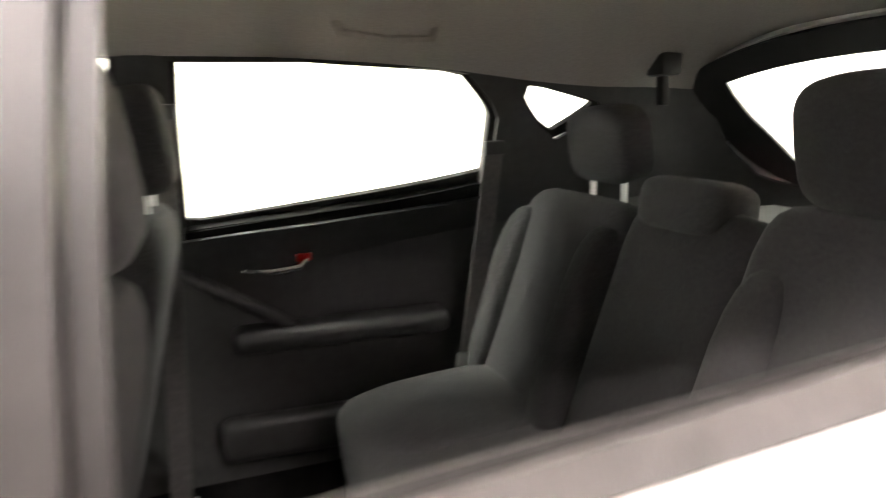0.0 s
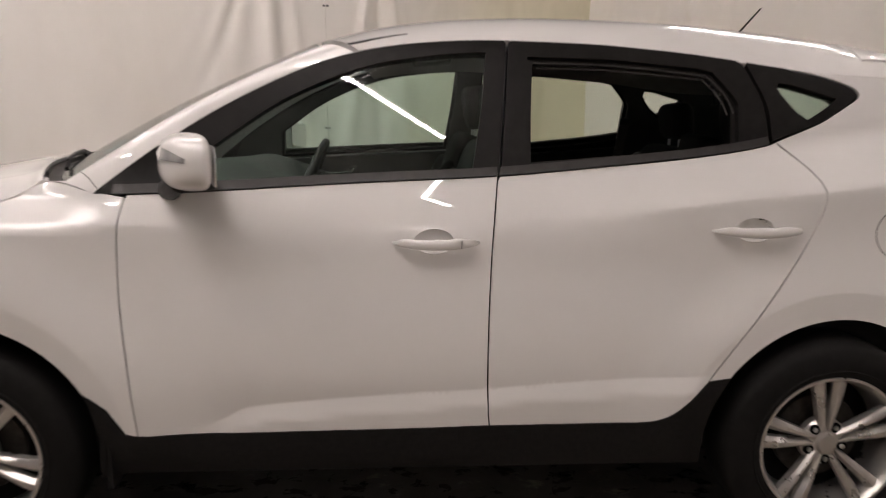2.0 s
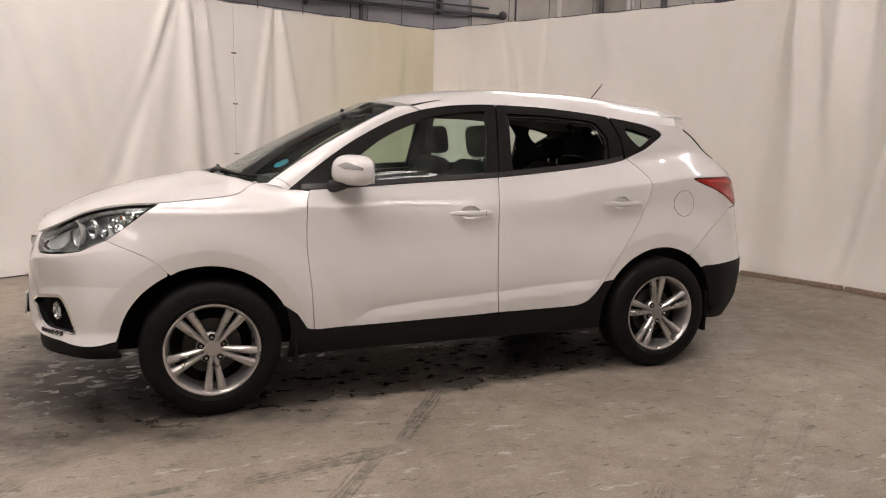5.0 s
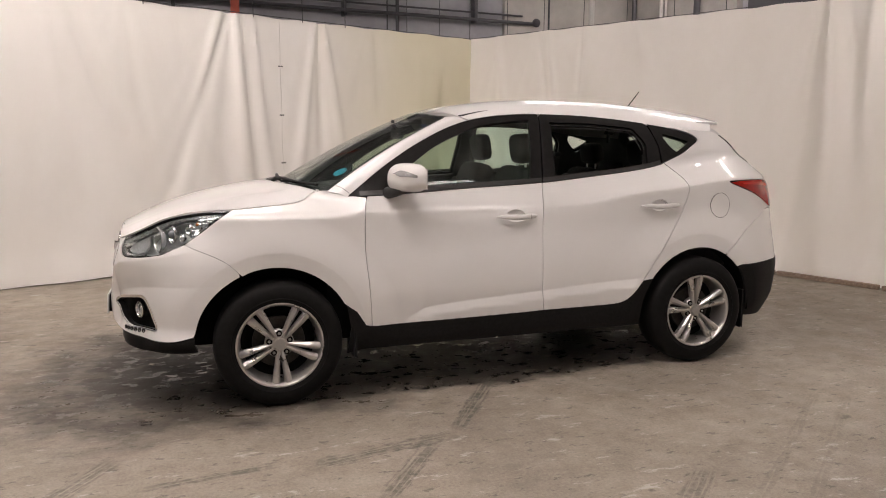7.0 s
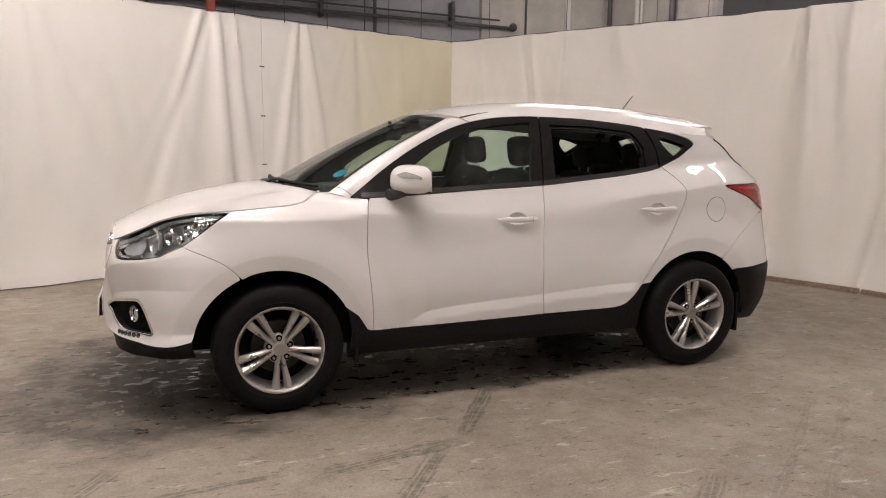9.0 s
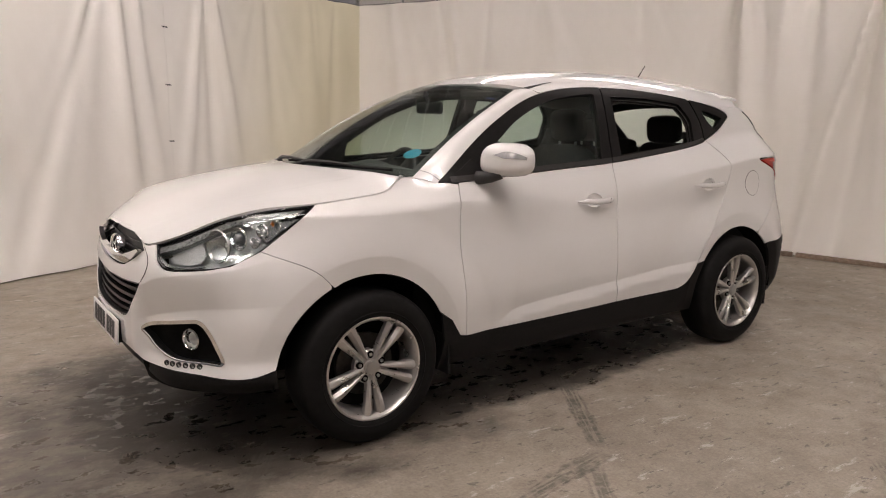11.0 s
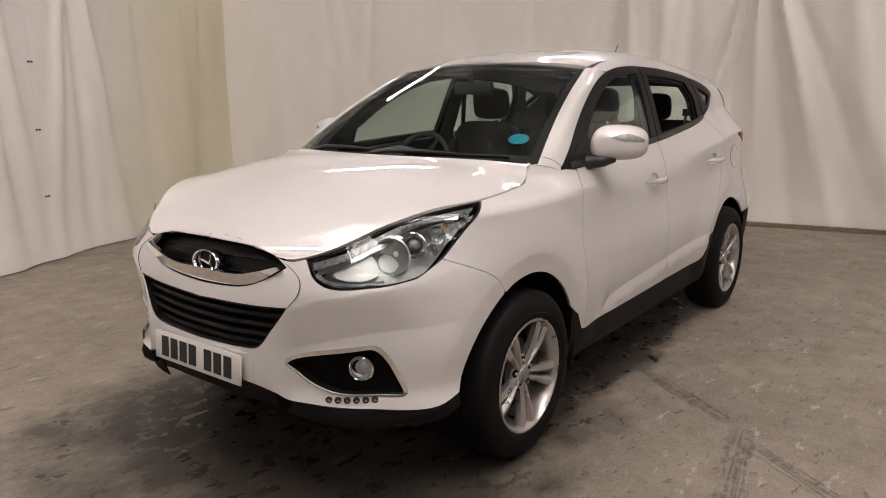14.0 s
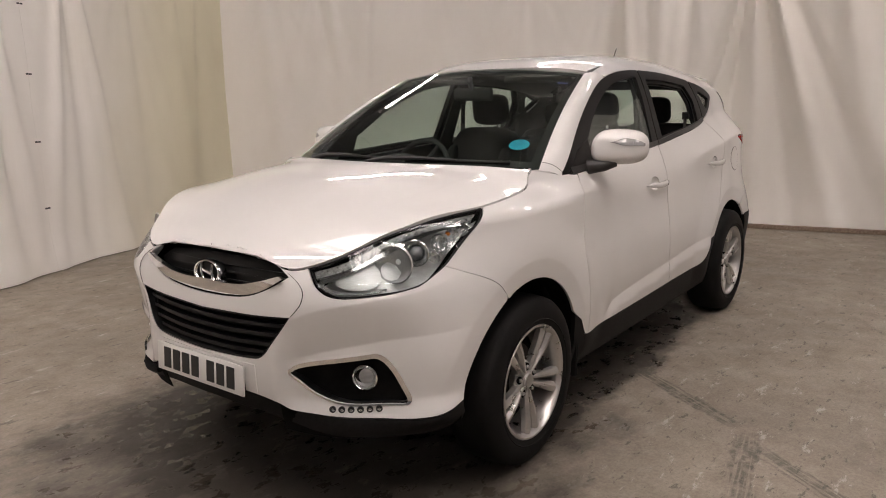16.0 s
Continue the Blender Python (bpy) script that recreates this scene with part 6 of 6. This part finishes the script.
bench = new("rear_bench")
bench.parent = CAR
bm = bmesh.new()
pillow(bm, .90, 0, .68, 1.34, .56, .20, Euler((0, radians(-5), 0)).to_matrix(), .3)
for y in (-.42, .42):
    pillow(bm, .88, y, .705, .46, .50, .18, Euler((0, radians(-5), 0)).to_matrix(), .55)
part("bench_cushion", bm, CLOTH, bench)
lean2 = Euler((0, radians(20), 0)).to_matrix()
for y, w, x, z, tall, sharp in ((-.42, .52, 1.137, .965, .60, .26), (0.0, .34, 1.130, .945, .58, .28), (.42, .50, 1.125, .93, .59, .38)):
    bm = bmesh.new()
    pillow(bm, x, y, z, w, .15, tall, lean2, sharp)
    back = part("bench_back", bm, CLOTH, bench)
    for k in (-1, 1):
        if abs(y) > .1:
            bm = bmesh.new()
            pillow(bm, 1.085, y + k * .19, .95, .11, .13, .46, lean2, .6)
            part("bolster", bm, CLOTH, back)
head_rest(bench, 1.213, .35, 1.326, .25, .16)
head_rest(bench, 1.195, -.35, 1.345, .25, .18)
bm = bmesh.new()
pillow(bm, 1.19, .02, 1.228, .25, .10, .10, Euler((0, radians(10), 0)).to_matrix(), .5)
part("middle_headrest", bm, CLOTH, bench)

# seat belt hanging at the far rear pillar, and at the front pillars
BELT = grain(material("grey_belt_webbing", (.075, .072, .068), .8), 80, (.06, .058, .055), (.10, .096, .09), bump=.4, bump_scale=500)
for sgn in BOTH:
    for x, zt, zb, y, rake in ((1.04, 1.31, .80, .625, .16), (.30, 1.42, .55, .600, .05)):
        def raked(bm, x=x, zt=zt, rake=rake):
            for v in bm.verts:
                v.co.x += (v.co.z - zt) * rake
            return bm
        bm = bmesh.new()
        box(bm, x - .002, x + .045, sgn * y, sgn * (y + .003), zb, zt, .0008, 1)
        part("seat_belt", raked(bm), BELT, CAR, "grey seat belt webbing")
        bm = bmesh.new()
        box(bm, x - .01, x + .055, sgn * (y - .01), sgn * (y + .01), zb - .02, zb + .015, .004)
        part("belt_tongue", raked(bm), STEEL, CAR, "steel belt tongue")
        bm = bmesh.new()
        box(bm, x - .004, x + .049, sgn * (y - .006), sgn * (y + .012), zt - .012, zt + .022, .006)
        part("belt_guide", bm, TRIM, CAR)


# dashboard: a swept top with a cowl over the dials
def dash(u, v):
    """u: from the windscreen back to the edge, v: across."""
    y = -.72 + 1.44 * v
    a = abs(y) / .72
    x = -1.10 + .20 * a * a + u * (.62 - .12 * a * a)
    z = 1.125 - .02 * a + .035 * math.sin(math.pi * u) - .05 * u * u
    z += .055 * math.exp(-((y - .37) / .17) ** 2) * smooth(.45, .8, u) * smooth(1.02, .9, u)
    z += .02 * math.exp(-(y / .18) ** 2) * smooth(.3, .7, u)
    return x, y, z


bm = grid_mesh(dash, span(0, 1, 22), span(0, 1, 40))
# base colour raised to stand for windscreen light lying on the dark skin
part("dashboard_top", bm, grain(material("sheen_greyed_dashboard_skin", (.08, .08, .078), .6), 50, (.065, .065, .063), (.10, .10, .097), rough_span=(.5, .7), bump=.3, bump_scale=500), CAR, "black dashboard, its skin greyed for the windscreen's sheen", 60)
bm = grid_mesh(lambda u, v: (dash(1, v)[0] + .02 * math.sin(3 * u) - .16 * u, dash(1, v)[1], dash(1, v)[2] - u * .55), span(0, 1, 12), span(0, 1, 30))
part("dashboard_front", bm, TRIM, CAR, "", 60)
bm = bmesh.new()
box(bm, -.575, -.51, -.11, .11, .88, 1.06, .02)
part("centre_console", bm, GLOSS_BLACK, CAR)
for y in (-.62, -.14, .14, .62):
    bm = bmesh.new()
    box(bm, -.545, -.50, y - .05, y + .05, .99, 1.065, .015)
    part("air_vent", bm, STEEL, CAR, "silver-edged air vent")
# steering wheel
ms = Matrix.Translation((-.44, .37, 1.045)) @ Euler((0, radians(-66), 0)).to_matrix().to_4x4()
wheel_root = new("steering_wheel")
wheel_root.parent = CAR
bm = bmesh.new()
lathe(bm, [(.188 + .016 * math.cos(a), .016 * math.sin(a)) for a in (2 * math.pi * k / 10 for k in range(10))], ms, 40, closed=True)
part("wheel_rim", bm, TRIM, wheel_root)
bm = bmesh.new()
lathe(bm, [(0, .03), (.05, .028), (.07, .01), (.06, -.03)], ms, 24)
for a in (0, 120, 240):
    mm = ms @ Matrix.Rotation(radians(a + 90), 4, "Z")
    tube(bm, [mm @ Vector((.05, 0, 0)), mm @ Vector((.185, 0, 0))], [.022, .014], 8)
part("wheel_boss", bm, TRIM, wheel_root)
bm = bmesh.new()
tube(bm, [ms @ Vector((0, 0, -.02)), ms @ Vector((0, 0, -.30))], .04, 10)
part("steering_column", bm, TRIM, wheel_root)
# rear-view mirror
rv = new("interior_mirror")
rv.parent = CAR
bm = bmesh.new()
box(bm, -.455, -.425, -.125, .125, 1.435, 1.505, .022, 3)
part("mirror_case", bm, TRIM, rv)
bm = bmesh.new()
tube(bm, [(-.44, 0, 1.49), (-.47, 0, 1.535), (-.46, 0, 1.555)], .014, 8)
part("mirror_arm", bm, TRIM, rv)
bm = bmesh.new()
box(bm, -.424, -.4225, -.11, .11, 1.443, 1.497, .0005, 1)
part("mirror_face", bm, CHROME, rv)
# gear lever and boot
bm = bmesh.new()
tube(bm, [(-.38, 0, .70), (-.36, 0, .88)], [.03, .014], 10)
tube(bm, [(-.36, 0, .88), (-.355, 0, .93)], [.024, .02], 10)
part("gear_lever", bm, TRIM, CAR)
bm = bmesh.new()
box(bm, -.75, .85, -.80, .80, .30, .36, .01)
box(bm, -.5, .35, -.11, .11, .36, .66, .03)
box(bm, 1.15, 1.85, -.72, .72, .60, .72, .02)
part("carpet", bm, CLOTH, CAR)
bm = bmesh.new()
box(bm, 1.42, 1.88, -.62, .62, 1.10, 1.12, .006)
part("parcel_cover", bm, TRIM, CAR)
bm = bmesh.new()
box(bm, -1.05, -.80, -.78, .78, .32, 1.05, .02)
part("bulkhead", bm, DARK, CAR)
# engine bay filler so that nothing shows through the grille
bm = bmesh.new()
box(bm, -2.00, -1.80, -.58, .58, .34, .86, .03)
part("radiator_block", bm, DARK, CAR)
# belt reel bracket under the roof
bm = bmesh.new()
box(bm, 1.44, 1.50, .50, .58, 1.47, 1.53, .012)
box(bm, 1.455, 1.475, .52, .55, 1.40, 1.47, .004)
part("belt_bracket", bm, TRIM, CAR)
